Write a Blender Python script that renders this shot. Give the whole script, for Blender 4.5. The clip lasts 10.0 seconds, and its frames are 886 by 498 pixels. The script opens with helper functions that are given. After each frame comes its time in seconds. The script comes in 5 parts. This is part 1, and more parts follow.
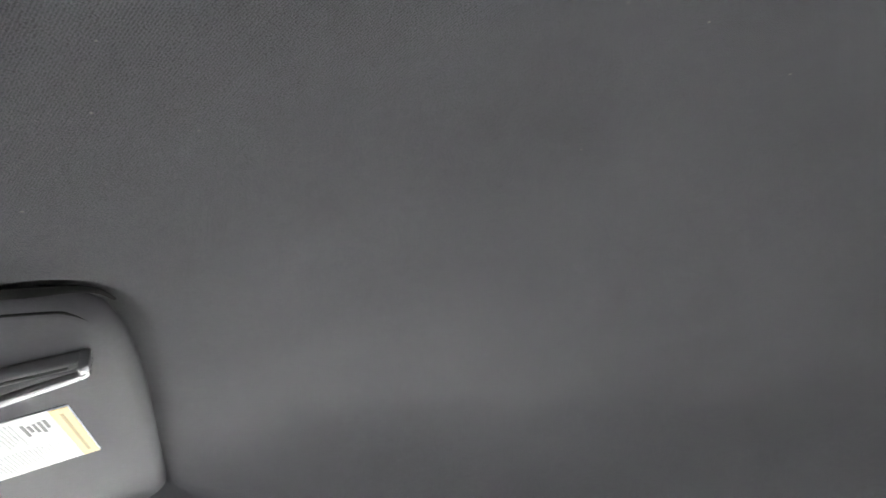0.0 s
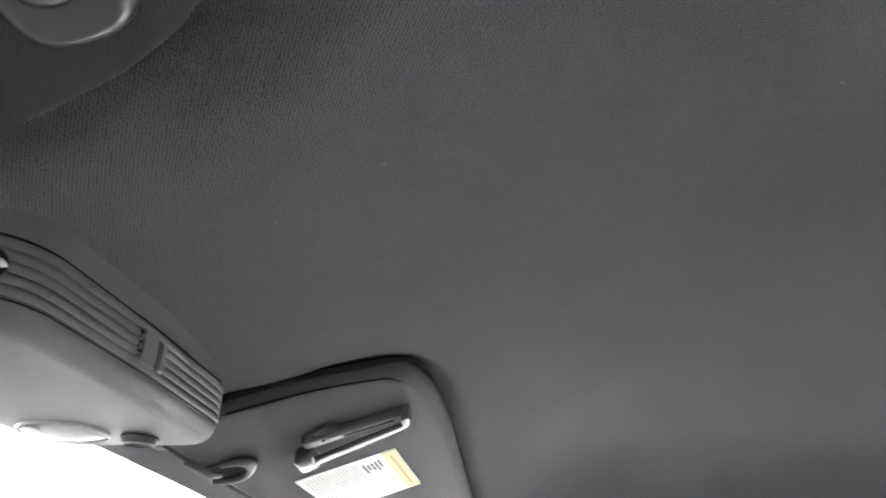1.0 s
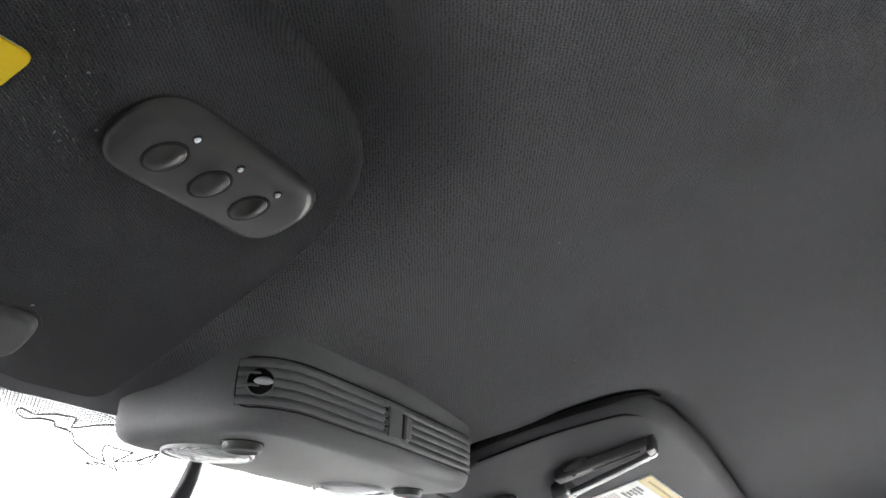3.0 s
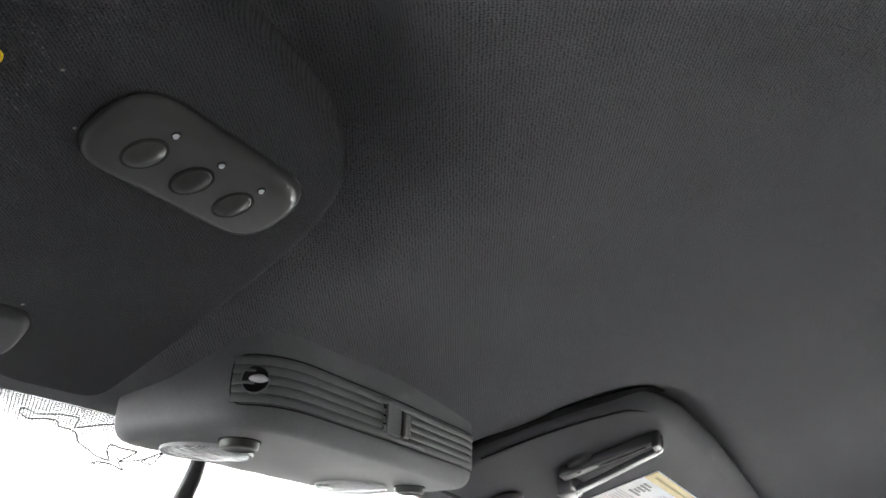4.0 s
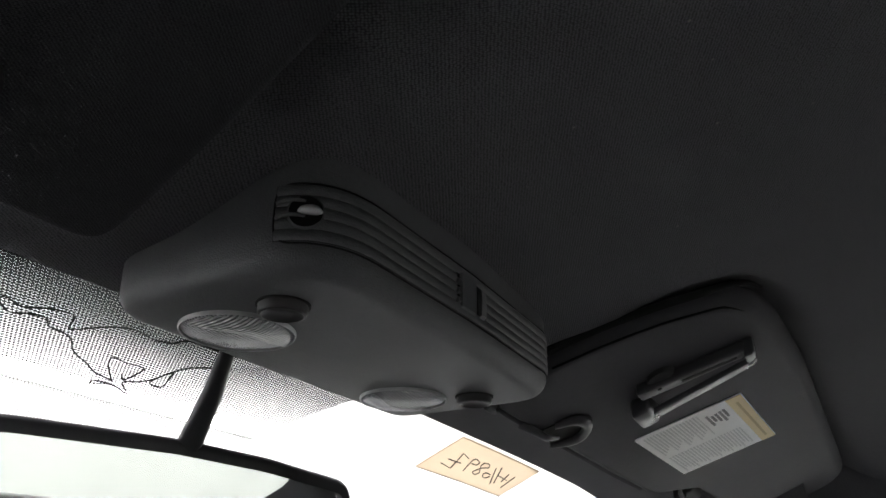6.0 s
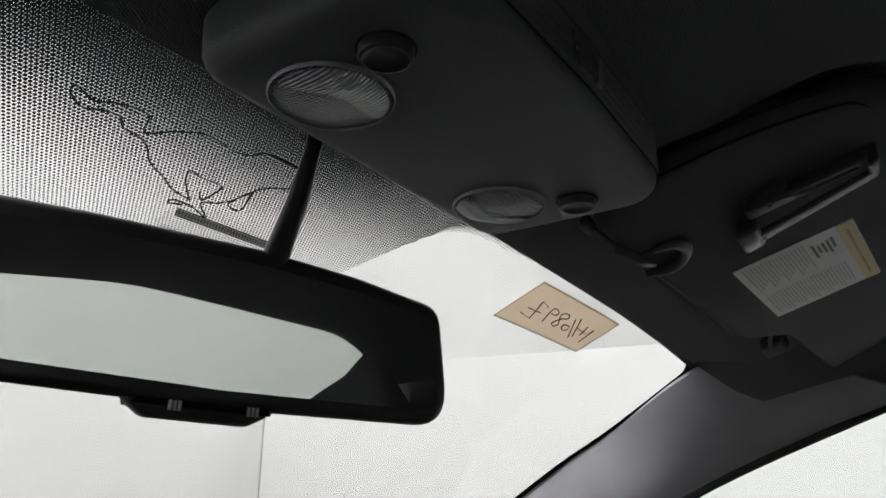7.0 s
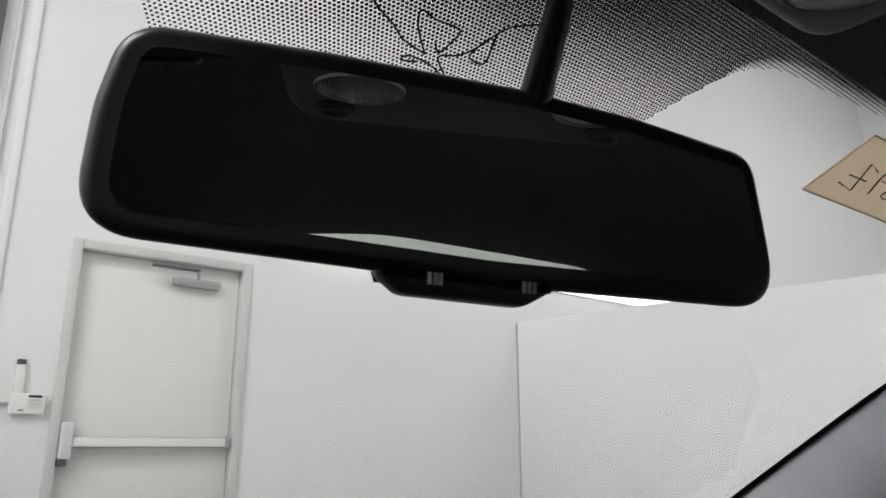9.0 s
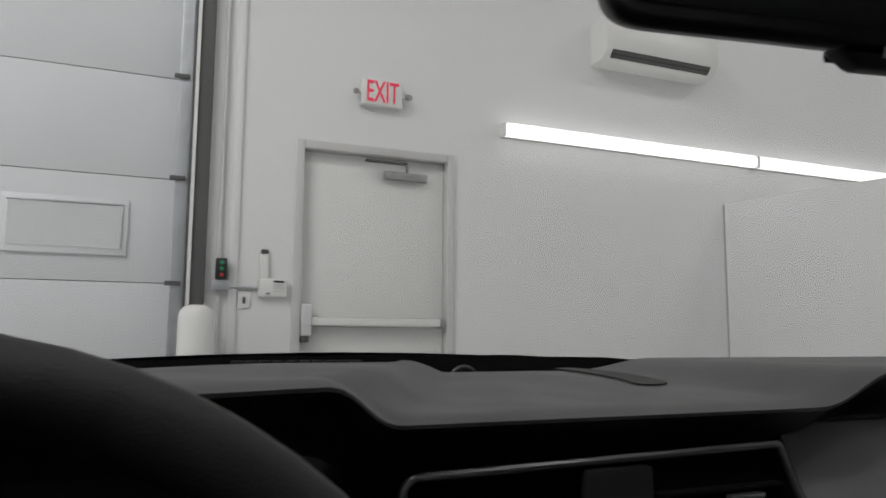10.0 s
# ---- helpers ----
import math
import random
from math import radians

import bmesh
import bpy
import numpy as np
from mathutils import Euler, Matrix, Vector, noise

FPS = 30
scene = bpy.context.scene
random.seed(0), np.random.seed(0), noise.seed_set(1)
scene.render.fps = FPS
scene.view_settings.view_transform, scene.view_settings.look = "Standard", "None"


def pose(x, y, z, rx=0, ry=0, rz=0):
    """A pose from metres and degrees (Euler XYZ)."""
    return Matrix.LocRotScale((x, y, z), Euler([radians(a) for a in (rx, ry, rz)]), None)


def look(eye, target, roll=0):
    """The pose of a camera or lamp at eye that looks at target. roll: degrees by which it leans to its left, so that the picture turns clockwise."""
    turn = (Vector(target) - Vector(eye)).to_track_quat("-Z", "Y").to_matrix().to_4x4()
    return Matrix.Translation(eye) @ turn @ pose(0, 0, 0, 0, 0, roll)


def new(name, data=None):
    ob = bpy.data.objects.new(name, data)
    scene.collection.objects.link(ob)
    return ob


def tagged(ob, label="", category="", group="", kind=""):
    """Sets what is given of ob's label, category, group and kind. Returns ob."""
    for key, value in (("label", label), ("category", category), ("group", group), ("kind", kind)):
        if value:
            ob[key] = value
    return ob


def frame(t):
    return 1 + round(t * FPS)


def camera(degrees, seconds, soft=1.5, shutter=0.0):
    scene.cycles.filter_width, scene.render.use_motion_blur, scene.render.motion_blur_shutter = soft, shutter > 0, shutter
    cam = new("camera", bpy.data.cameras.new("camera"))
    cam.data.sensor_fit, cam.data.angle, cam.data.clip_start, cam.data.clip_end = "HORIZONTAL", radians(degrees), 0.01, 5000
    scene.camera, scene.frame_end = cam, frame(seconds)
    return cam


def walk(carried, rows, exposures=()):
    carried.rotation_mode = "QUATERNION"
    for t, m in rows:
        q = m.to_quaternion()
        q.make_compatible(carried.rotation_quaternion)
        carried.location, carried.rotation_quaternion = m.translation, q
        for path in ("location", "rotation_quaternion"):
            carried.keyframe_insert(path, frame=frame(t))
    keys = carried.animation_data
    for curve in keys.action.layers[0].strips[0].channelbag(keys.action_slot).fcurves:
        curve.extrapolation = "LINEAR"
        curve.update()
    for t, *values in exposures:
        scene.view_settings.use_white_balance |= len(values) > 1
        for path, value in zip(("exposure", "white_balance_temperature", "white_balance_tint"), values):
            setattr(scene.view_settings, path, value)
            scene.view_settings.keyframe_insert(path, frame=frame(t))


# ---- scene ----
cam = camera(62.11, 10.0, shutter=0.15)
PATH = [
    (0, (-0.2355, -0.3201, 1.1794), (0.6349, -0.5923, 1.5896), -3.74),
    (0.5, (-0.2776, -0.3276, 1.1710), (0.6158, -0.4022, 1.6141), 1.31),
    (1, (-0.3034, -0.3232, 1.1757), (0.5844, -0.2250, 1.6254), 1.21),
    (1.5, (-0.3469, -0.3397, 1.1971), (0.5046, -0.0573, 1.6390), 2.49),
    (2, (-0.3521, -0.3595, 1.1974), (0.4633, 0.0207, 1.6339), 2.55),
    (2.5, (-0.3436, -0.3669, 1.1952), (0.4515, 0.0521, 1.6337), 2.27),
    (4, (-0.3289, -0.3759, 1.1933), (0.4467, 0.0794, 1.6305), 1.97),
    (4.5, (-0.3255, -0.3836, 1.1937), (0.4464, 0.0771, 1.6318), 1.94),
    (5, (-0.2976, -0.3549, 1.1856), (0.4768, 0.1095, 1.6151), 2.35),
    (5.2, (-0.2758, -0.3244, 1.1715), (0.4998, 0.1199, 1.6199), 0.74),
    (6.3, (-0.2528, -0.2869, 1.1562), (0.5302, 0.1704, 1.5778), 0.22),
    (6.5, (-0.2413, -0.2778, 1.1449), (0.5423, 0.1913, 1.5522), 0.08),
    (7, (-0.2321, -0.2456, 1.1239), (0.5588, 0.2746, 1.4462), 0.07),
    (7.5, (-0.2563, -0.2225, 1.1159), (0.5186, 0.3429, 1.3982), 0.20),
    (8, (-0.2238, -0.1730, 1.1103), (0.5154, 0.4379, 1.3938), -0.08),
    (8.5, (-0.1766, -0.1512, 1.1171), (0.4907, 0.5383, 1.3987), -0.10),
    (9, (-0.1771, -0.1717, 1.1061), (0.4128, 0.5929, 1.3659), -0.06),
    (9.5, (-0.2143, -0.1594, 1.0803), (0.2869, 0.6843, 1.2722), -0.08),
    (9.8, (-0.2496, -0.1588, 1.0650), (0.1849, 0.7299, 1.2110), 0.24),
    (10, (-0.2880, -0.1537, 1.0549), (0.1030, 0.7592, 1.1719), 0.40),
]
EXPOSURE = [(0.0, 2.44), (0.5, 2.43), (1.0, 2.3), (1.5, 2.26), (2.0, 2.24), (2.5, 2.1), (4.0, 1.7), (4.7, 1.68), (5.2, 1.68), (6.3, -1.0), (6.8, -1.4), (7.5, -1.52), (8.0, -1.82), (8.5, -1.9), (9.0, -1.86), (9.5, -2.2), (10.0, -2.48)]
walk(cam, [(t, look(eye, target, roll)) for t, eye, target, roll in PATH], EXPOSURE)

# ---------------------------------------------------------------- world and lamps
world = bpy.data.worlds.new("world")
scene.world = world
world.use_nodes = True
world.node_tree.nodes["Background"].inputs[0].default_value = (0.75, 0.8, 0.85, 1)
world.node_tree.nodes["Background"].inputs[1].default_value = 0.05


def area_lamp(name, eye, target, sx, sy, power, colour=(1.0, 0.985, 0.985)):
    data = bpy.data.lights.new(name, "AREA")
    data.shape, data.size, data.size_y, data.energy, data.color = "RECTANGLE", sx, sy, power, colour
    ob = new(name, data)
    ob.matrix_world = look(eye, target)
    return ob


# added overhead lamps, all out of view, placed and powered to balance the light
for _x, _y, _power in ((7.5, 0.2, 560), (7.5, -2.6, 60), (-4.3, 0.6, 920), (1.4, 0.2, 130), (-4.3, -1.8, 820), (1.4, -2.6, 140), (-2.2, -6.0, 70), (1.4, -6.0, 70)):
    area_lamp("unseen_ceiling_lamp", (_x, _y, 6.3), (_x, _y, 0), 2.8, 0.7, _power)


# ---------------------------------------------------------------- materials
def material(name, colour, rough=0.5, metal=0.0, var=0.08, scale=8.0, bump=0.0, bump_scale=400.0, spec=0.5, coat=0.0):
    m = bpy.data.materials.new(name)
    m.use_nodes = True
    nt = m.node_tree
    b = nt.nodes["Principled BSDF"]
    b.inputs["Roughness"].default_value = rough
    b.inputs["Metallic"].default_value = metal
    b.inputs["Specular IOR Level"].default_value = spec
    b.inputs["Coat Weight"].default_value = coat
    tc = nt.nodes.new("ShaderNodeTexCoord")
    n1 = nt.nodes.new("ShaderNodeTexNoise")
    n1.inputs["Scale"].default_value, n1.inputs["Detail"].default_value = scale, 6
    n2 = nt.nodes.new("ShaderNodeTexNoise")
    n2.inputs["Scale"].default_value, n2.inputs["Detail"].default_value = scale * 17, 3
    mix = nt.nodes.new("ShaderNodeMix")
    mix.data_type = "FLOAT"
    mix.inputs[0].default_value = 0.4
    ramp = nt.nodes.new("ShaderNodeMapRange")
    ramp.inputs[1].default_value, ramp.inputs[2].default_value = 0.3, 0.7
    ramp.inputs[3].default_value, ramp.inputs[4].default_value = 1 - var, 1 + var
    mul = nt.nodes.new("ShaderNodeVectorMath")
    mul.operation = "SCALE"
    mul.inputs[0].default_value = colour[:3]
    for n in (n1, n2):
        nt.links.new(tc.outputs["Object"], n.inputs["Vector"])
    nt.links.new(n1.outputs["Fac"], mix.inputs[2])
    nt.links.new(n2.outputs["Fac"], mix.inputs[3])
    nt.links.new(mix.outputs[0], ramp.inputs[0])
    nt.links.new(ramp.outputs[0], mul.inputs["Scale"])
    nt.links.new(mul.outputs[0], b.inputs["Base Color"])
    rr = nt.nodes.new("ShaderNodeMapRange")
    rr.inputs[1].default_value, rr.inputs[2].default_value = 0.3, 0.7
    rr.inputs[3].default_value, rr.inputs[4].default_value = max(0.02, rough - 0.06), min(1, rough + 0.06)
    nt.links.new(n1.outputs["Fac"], rr.inputs[0])
    nt.links.new(rr.outputs[0], b.inputs["Roughness"])
    if bump:
        n3 = nt.nodes.new("ShaderNodeTexNoise")
        n3.inputs["Scale"].default_value, n3.inputs["Detail"].default_value = bump_scale, 2
        bp = nt.nodes.new("ShaderNodeBump")
        bp.inputs["Strength"].default_value, bp.inputs["Distance"].default_value = bump, 0.0006
        nt.links.new(tc.outputs["Object"], n3.inputs["Vector"])
        nt.links.new(n3.outputs["Fac"], bp.inputs["Height"])
        nt.links.new(bp.outputs[0], b.inputs["Normal"])
    return m


def cloth(name, colour, pitch, strength):
    """Knitted roof cloth: fine crossing rows of stitches, some lint and large soft stains."""
    m = material(name, colour, rough=0.95, var=0.12, scale=9, spec=0.15)
    nt = m.node_tree
    b = nt.nodes["Principled BSDF"]
    tc = nt.nodes.new("ShaderNodeTexCoord")
    warp = nt.nodes.new("ShaderNodeTexNoise")
    warp.inputs["Scale"].default_value = 60
    add = nt.nodes.new("ShaderNodeVectorMath")
    add.operation = "MULTIPLY_ADD"
    add.inputs[1].default_value = (0.0006, 0.0006, 0.0006)
    nt.links.new(tc.outputs["Object"], warp.inputs["Vector"])
    nt.links.new(warp.outputs["Color"], add.inputs[0])
    nt.links.new(tc.outputs["Object"], add.inputs[2])
    stretch = nt.nodes.new("ShaderNodeVectorMath")
    stretch.operation = "MULTIPLY"
    stretch.inputs[1].default_value = (0.85, 1.6, 0.6)
    turn = nt.nodes.new("ShaderNodeVectorRotate")
    turn.rotation_type = "Z_AXIS"
    turn.inputs["Angle"].default_value = radians(62)
    nt.links.new(add.outputs[0], turn.inputs["Vector"])
    nt.links.new(turn.outputs[0], stretch.inputs[0])
    cell = nt.nodes.new("ShaderNodeTexVoronoi")
    cell.voronoi_dimensions = "2D"
    cell.inputs["Scale"].default_value, cell.inputs["Randomness"].default_value = 1 / pitch, 0.36
    nt.links.new(stretch.outputs[0], cell.inputs["Vector"])
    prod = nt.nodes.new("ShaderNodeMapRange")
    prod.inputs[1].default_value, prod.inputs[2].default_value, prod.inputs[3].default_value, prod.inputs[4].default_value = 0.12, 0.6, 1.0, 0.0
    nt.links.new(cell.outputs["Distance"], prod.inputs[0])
    fuzz = nt.nodes.new("ShaderNodeTexNoise")
    fuzz.inputs["Scale"].default_value = 900
    nt.links.new(tc.outputs["Object"], fuzz.inputs["Vector"])
    sm = nt.nodes.new("ShaderNodeMath")
    sm.operation = "MULTIPLY_ADD"
    sm.inputs[1].default_value = 0.5
    nt.links.new(fuzz.outputs["Fac"], sm.inputs[0])
    nt.links.new(prod.outputs[0], sm.inputs[2])
    bp = nt.nodes.new("ShaderNodeBump")
    bp.inputs["Strength"].default_value, bp.inputs["Distance"].default_value = strength, 0.0006
    nt.links.new(sm.outputs[0], bp.inputs["Height"])
    nt.links.new(bp.outputs[0], b.inputs["Normal"])
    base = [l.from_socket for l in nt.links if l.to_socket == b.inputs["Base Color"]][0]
    # low places between stitches darkened in the colour, standing in for their shade
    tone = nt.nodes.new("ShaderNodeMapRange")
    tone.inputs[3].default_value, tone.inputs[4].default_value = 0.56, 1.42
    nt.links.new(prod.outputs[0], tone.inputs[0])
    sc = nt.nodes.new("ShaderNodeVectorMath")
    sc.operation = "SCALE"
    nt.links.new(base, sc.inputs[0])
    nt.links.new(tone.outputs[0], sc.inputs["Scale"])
    lint = nt.nodes.new("ShaderNodeTexVoronoi")
    lint.inputs["Scale"].default_value = 42
    spot = nt.nodes.new("ShaderNodeMapRange")
    spot.inputs[1].default_value, spot.inputs[2].default_value, spot.inputs[3].default_value, spot.inputs[4].default_value = 0.022, 0.035, 1.0, 0.0
    nt.links.new(tc.outputs["Object"], lint.inputs["Vector"])
    nt.links.new(lint.outputs["Distance"], spot.inputs[0])
    fluff = nt.nodes.new("ShaderNodeMix")
    fluff.data_type = "RGBA"
    fluff.inputs[7].default_value = (0.30, 0.29, 0.27, 1)
    nt.links.new(spot.outputs[0], fluff.inputs[0])
    nt.links.new(sc.outputs[0], fluff.inputs[6])
    nt.links.new(fluff.outputs[2], b.inputs["Base Color"])
    b.inputs["Sheen Weight"].default_value = 0.08
    b.inputs["Sheen Roughness"].default_value = 0.6
    return m


def glow(name, colour, power):
    m = bpy.data.materials.new(name)
    m.use_nodes = True
    b = m.node_tree.nodes["Principled BSDF"]
    b.inputs["Base Color"].default_value = (*colour, 1)
    b.inputs["Emission Color"].default_value = (*colour, 1)
    b.inputs["Emission Strength"].default_value = power
    return m


def pane_material(name, tint, gloss=1.0):
    """Thin clear sheet: light goes straight through, with the mirror-like gloss of glass on top."""
    m = bpy.data.materials.new(name)
    m.use_nodes = True
    nt = m.node_tree
    nt.nodes.remove(nt.nodes["Principled BSDF"])
    out = nt.nodes["Material Output"]
    tr, gl, mx, fr, pw, sc = (nt.nodes.new(k) for k in ("ShaderNodeBsdfTransparent", "ShaderNodeBsdfGlossy", "ShaderNodeMixShader", "ShaderNodeLayerWeight", "ShaderNodeMath", "ShaderNodeMath"))
    tr.inputs[0].default_value = (*tint, 1)
    gl.inputs["Roughness"].default_value = 0.02
    fr.inputs[0].default_value = 0.5
    pw.operation, sc.operation = "POWER", "MULTIPLY_ADD"
    pw.inputs[1].default_value, sc.inputs[1].default_value, sc.inputs[2].default_value = 5, 0.5 * gloss, 0.015 * gloss
    nt.links.new(fr.outputs["Facing"], pw.inputs[0])
    nt.links.new(pw.outputs[0], sc.inputs[0])
    nt.links.new(sc.outputs[0], mx.inputs[0])
    nt.links.new(tr.outputs[0], mx.inputs[1])
    nt.links.new(gl.outputs[0], mx.inputs[2])
    nt.links.new(mx.outputs[0], out.inputs[0])
    return m


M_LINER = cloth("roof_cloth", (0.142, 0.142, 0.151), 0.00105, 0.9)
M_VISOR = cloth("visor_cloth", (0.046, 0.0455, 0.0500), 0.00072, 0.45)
M_VISOR.node_tree.nodes["Principled BSDF"].inputs["Specular IOR Level"].default_value = 0.04
M_VINYL = material("visor_vinyl", (0.074, 0.073, 0.080), 0.70, var=0.1, scale=14, bump=0.25, bump_scale=900, spec=0.2)
M_PLASTIC = material("grained_plastic", (0.120, 0.122, 0.128), 0.52, var=0.14, scale=28, bump=0.45, bump_scale=1500, spec=0.45)
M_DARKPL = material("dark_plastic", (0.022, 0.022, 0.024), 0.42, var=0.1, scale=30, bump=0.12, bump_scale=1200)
M_PILLAR = material("pillar_plastic", (0.33, 0.33, 0.353), 0.5, var=0.08, scale=30, bump=0.15, bump_scale=1300)
M_LIGHTPL = material("grey_plastic", (0.21, 0.21, 0.215), 0.45, var=0.08, scale=30, bump=0.15, bump_scale=1300)
M_SATIN = material("satin_black_panel", (0.036, 0.035, 0.036), 0.34, var=0.07, scale=25, bump=0.08, bump_scale=1800)
M_CLIP = material("clip_plastic", (0.062, 0.062, 0.068), 0.30, var=0.07, scale=25, bump=0.06, bump_scale=1800)
M_BULB = material("bulb_glass", (0.80, 0.80, 0.82), 0.08, metal=0.6, var=0.05, scale=60, spec=0.8)
M_LENSRIM = material("lens_rim", (0.50, 0.50, 0.52), 0.25, var=0.1, scale=80, spec=0.7)
M_SHELL = material("mirror_shell", (0.026, 0.026, 0.029), 0.33, var=0.1, scale=25, bump=0.06, bump_scale=1500)
M_BLACK = material("black_ceramic", (0.006, 0.006, 0.007), 0.8, var=0.15, scale=40, spec=0.15)
# near-black that paints shade into gaps, creases and recesses
M_GAPSHADE = material("gap_shade_black", (0.006, 0.006, 0.006), 0.95, var=0.1, scale=40)
M_VENT = material("vent_black", (0.005, 0.005, 0.005), 0.8, var=0.15, scale=40, spec=0.12)
M_FLOCK = material("black_flock", (0.004, 0.004, 0.004), 1.0, var=0.2, scale=60, spec=0.0)
M_RUBBER = material("black_rubber", (0.012, 0.012, 0.012), 0.7, var=0.15, scale=40)
M_DASH = material("soft_dash_skin", (0.050, 0.048, 0.050), 0.52, var=0.16, scale=14, bump=0.4, bump_scale=700, spec=0.4)
M_SEAT = material("seat_leather", (0.27, 0.27, 0.27), 0.5, var=0.1, scale=12, bump=0.3, bump_scale=400)
M_DOORTRIM = material("door_trim", (0.11, 0.11, 0.115), 0.6, var=0.1, scale=12, bump=0.3, bump_scale=500)
M_CARPET = material("grey_carpet", (0.12, 0.12, 0.12), 0.95, var=0.25, scale=40, bump=0.6, bump_scale=900, spec=0.1)
M_RIM = material("wheel_leather", (0.021, 0.020, 0.021), 0.55, var=0.15, scale=25, bump=0.35, bump_scale=700, spec=0.3)
M_CHROME = material("satin_metal", (0.38, 0.38, 0.39), 0.38, metal=1.0, var=0.08, scale=40)
M_PAINT = material("car_paint", (0.012, 0.012, 0.014), 0.25, var=0.05, scale=4, coat=0.8)
M_LABEL = material("label_white", (0.86, 0.86, 0.85), 0.5, var=0.05, scale=60)
M_YELLOW = material("label_yellow", (0.98, 0.68, 0.008), 0.6, var=0.05, scale=60)
M_PALEYEL = material("label_pale_yellow", (0.72, 0.56, 0.22), 0.5, var=0.05, scale=60)
M_INK = material("ink_grey", (0.22, 0.22, 0.22), 0.6, var=0.1, scale=90)
M_BANDINK = material("band_print", (0.50, 0.36, 0.12), 0.6, var=0.1, scale=90)
M_PRINT = material("fine_print_grey", (0.64, 0.64, 0.64), 0.6, var=0.1, scale=90)
M_INKBLK = material("ink_black", (0.10, 0.095, 0.085), 0.6, var=0.3, scale=120)
M_PAPER = material("brown_paper", (0.56, 0.47, 0.38), 0.85, var=0.14, scale=45, bump=0.2, bump_scale=700)
_nt = M_PAPER.node_tree
_tr, _mx = _nt.nodes.new("ShaderNodeBsdfTranslucent"), _nt.nodes.new("ShaderNodeMixShader")
_tr.inputs[0].default_value = (0.72, 0.65, 0.555, 1)
_mx.inputs[0].default_value = 0.7
_nt.links.new(_nt.nodes["Principled BSDF"].outputs[0], _mx.inputs[1])
_nt.links.new(_tr.outputs[0], _mx.inputs[2])
_nt.links.new(_mx.outputs[0], _nt.nodes["Material Output"].inputs[0])
M_PAPEREDGE = material("brown_paper_edge", (0.50, 0.40, 0.30), 0.85, var=0.2, scale=45)
M_LED = material("led_window", (0.75, 0.78, 0.82), 0.3, var=0.05)
M_WALL = material("white_wall_paint", (0.79, 0.80, 0.795), 0.55, var=0.035, scale=0.9, bump=0.015, bump_scale=60)
M_CEIL = material("white_ceiling", (0.80, 0.80, 0.79), 0.7, var=0.04, scale=0.8)
M_FLOOR = material("grey_epoxy_floor", (0.72, 0.72, 0.71), 0.3, var=0.1, scale=1.5)
M_DOOR = material("door_paint", (0.755, 0.76, 0.742), 0.42, var=0.03, scale=2.5, bump=0.08, bump_scale=90)
M_FRAME = material("frame_paint", (0.60, 0.60, 0.59), 0.4, var=0.03, scale=3)
M_SECTION = material("garage_section", (0.70, 0.715, 0.73), 0.45, var=0.03, scale=1.8, bump=0.12, bump_scale=120)
M_FROST = material("frosted_pane", (0.62, 0.635, 0.64), 0.3, var=0.03, scale=3)
M_ALLOY = material("satin_alloy", (0.72, 0.72, 0.73), 0.5, metal=0.35, var=0.08, scale=20)
# grey that paints the shadow gap in the partition corner
M_CORNERSHADE = material("corner_shade_grey", (0.45, 0.45, 0.445), 0.7, var=0.15, scale=12)
M_GALV = material("galvanised_steel", (0.50, 0.52, 0.54), 0.4, metal=0.7, var=0.2, scale=18)
M_STEEL = material("brushed_steel", (0.45, 0.45, 0.45), 0.35, metal=0.9, var=0.15, scale=25)
M_TRACK = material("dark_track_seal", (0.10, 0.10, 0.10), 0.6, var=0.15, scale=9)
M_APPL = material("appliance_white", (0.80, 0.80, 0.78), 0.35, var=0.03, scale=5)
M_RED = glow("exit_red", (0.85, 0.06, 0.12), 0.9)
M_TUBE = glow("strip_diffuser", (1.0, 0.99, 0.98), 9.0)
M_GREENB = material("green_button", (0.02, 0.28, 0.12), 0.4)
M_REDB = material("red_button", (0.55, 0.05, 0.05), 0.4)
M_GLASS = pane_material("windscreen_glass", (0.955, 0.955, 0.955))
M_SIDEGLASS = pane_material("side_glass", (0.93, 0.935, 0.93))

# darkened pane for the unseen driver's window, added to dim light from that side
M_DIMGLASS = pane_material("light_cutting_glass", (0.34, 0.345, 0.34))


def lens_material(name, colour, across, along):
    """Prismatic clear plastic of a reading lamp: facets by bump over a silvery bowl."""
    m = material(name, colour, 0.2, var=0.12, scale=60, spec=0.5)
    nt = m.node_tree
    tc = nt.nodes.new("ShaderNodeTexCoord")
    total = None
    for direction, pitch in (("X", across), ("Y", along)):
        wave = nt.nodes.new("ShaderNodeTexWave")
        wave.bands_direction = direction
        wave.inputs["Scale"].default_value, wave.inputs["Distortion"].default_value, wave.inputs["Detail"].default_value = 0.314 / pitch, 0.6, 1.0
        nt.links.new(tc.outputs["Object"], wave.inputs["Vector"])
        if total:
            add = nt.nodes.new("ShaderNodeMath")
            nt.links.new(total, add.inputs[0])
            nt.links.new(wave.outputs["Fac"], add.inputs[1])
            total = add.outputs[0]
        else:
            total = wave.outputs["Fac"]
    bp = nt.nodes.new("ShaderNodeBump")
    bp.inputs["Strength"].default_value, bp.inputs["Distance"].default_value = 1.0, 0.0012
    nt.links.new(total, bp.inputs["Height"])
    b = nt.nodes["Principled BSDF"]
    nt.links.new(bp.outputs[0], b.inputs["Normal"])
    b.inputs["Transmission Weight"].default_value = 0.15
    return m


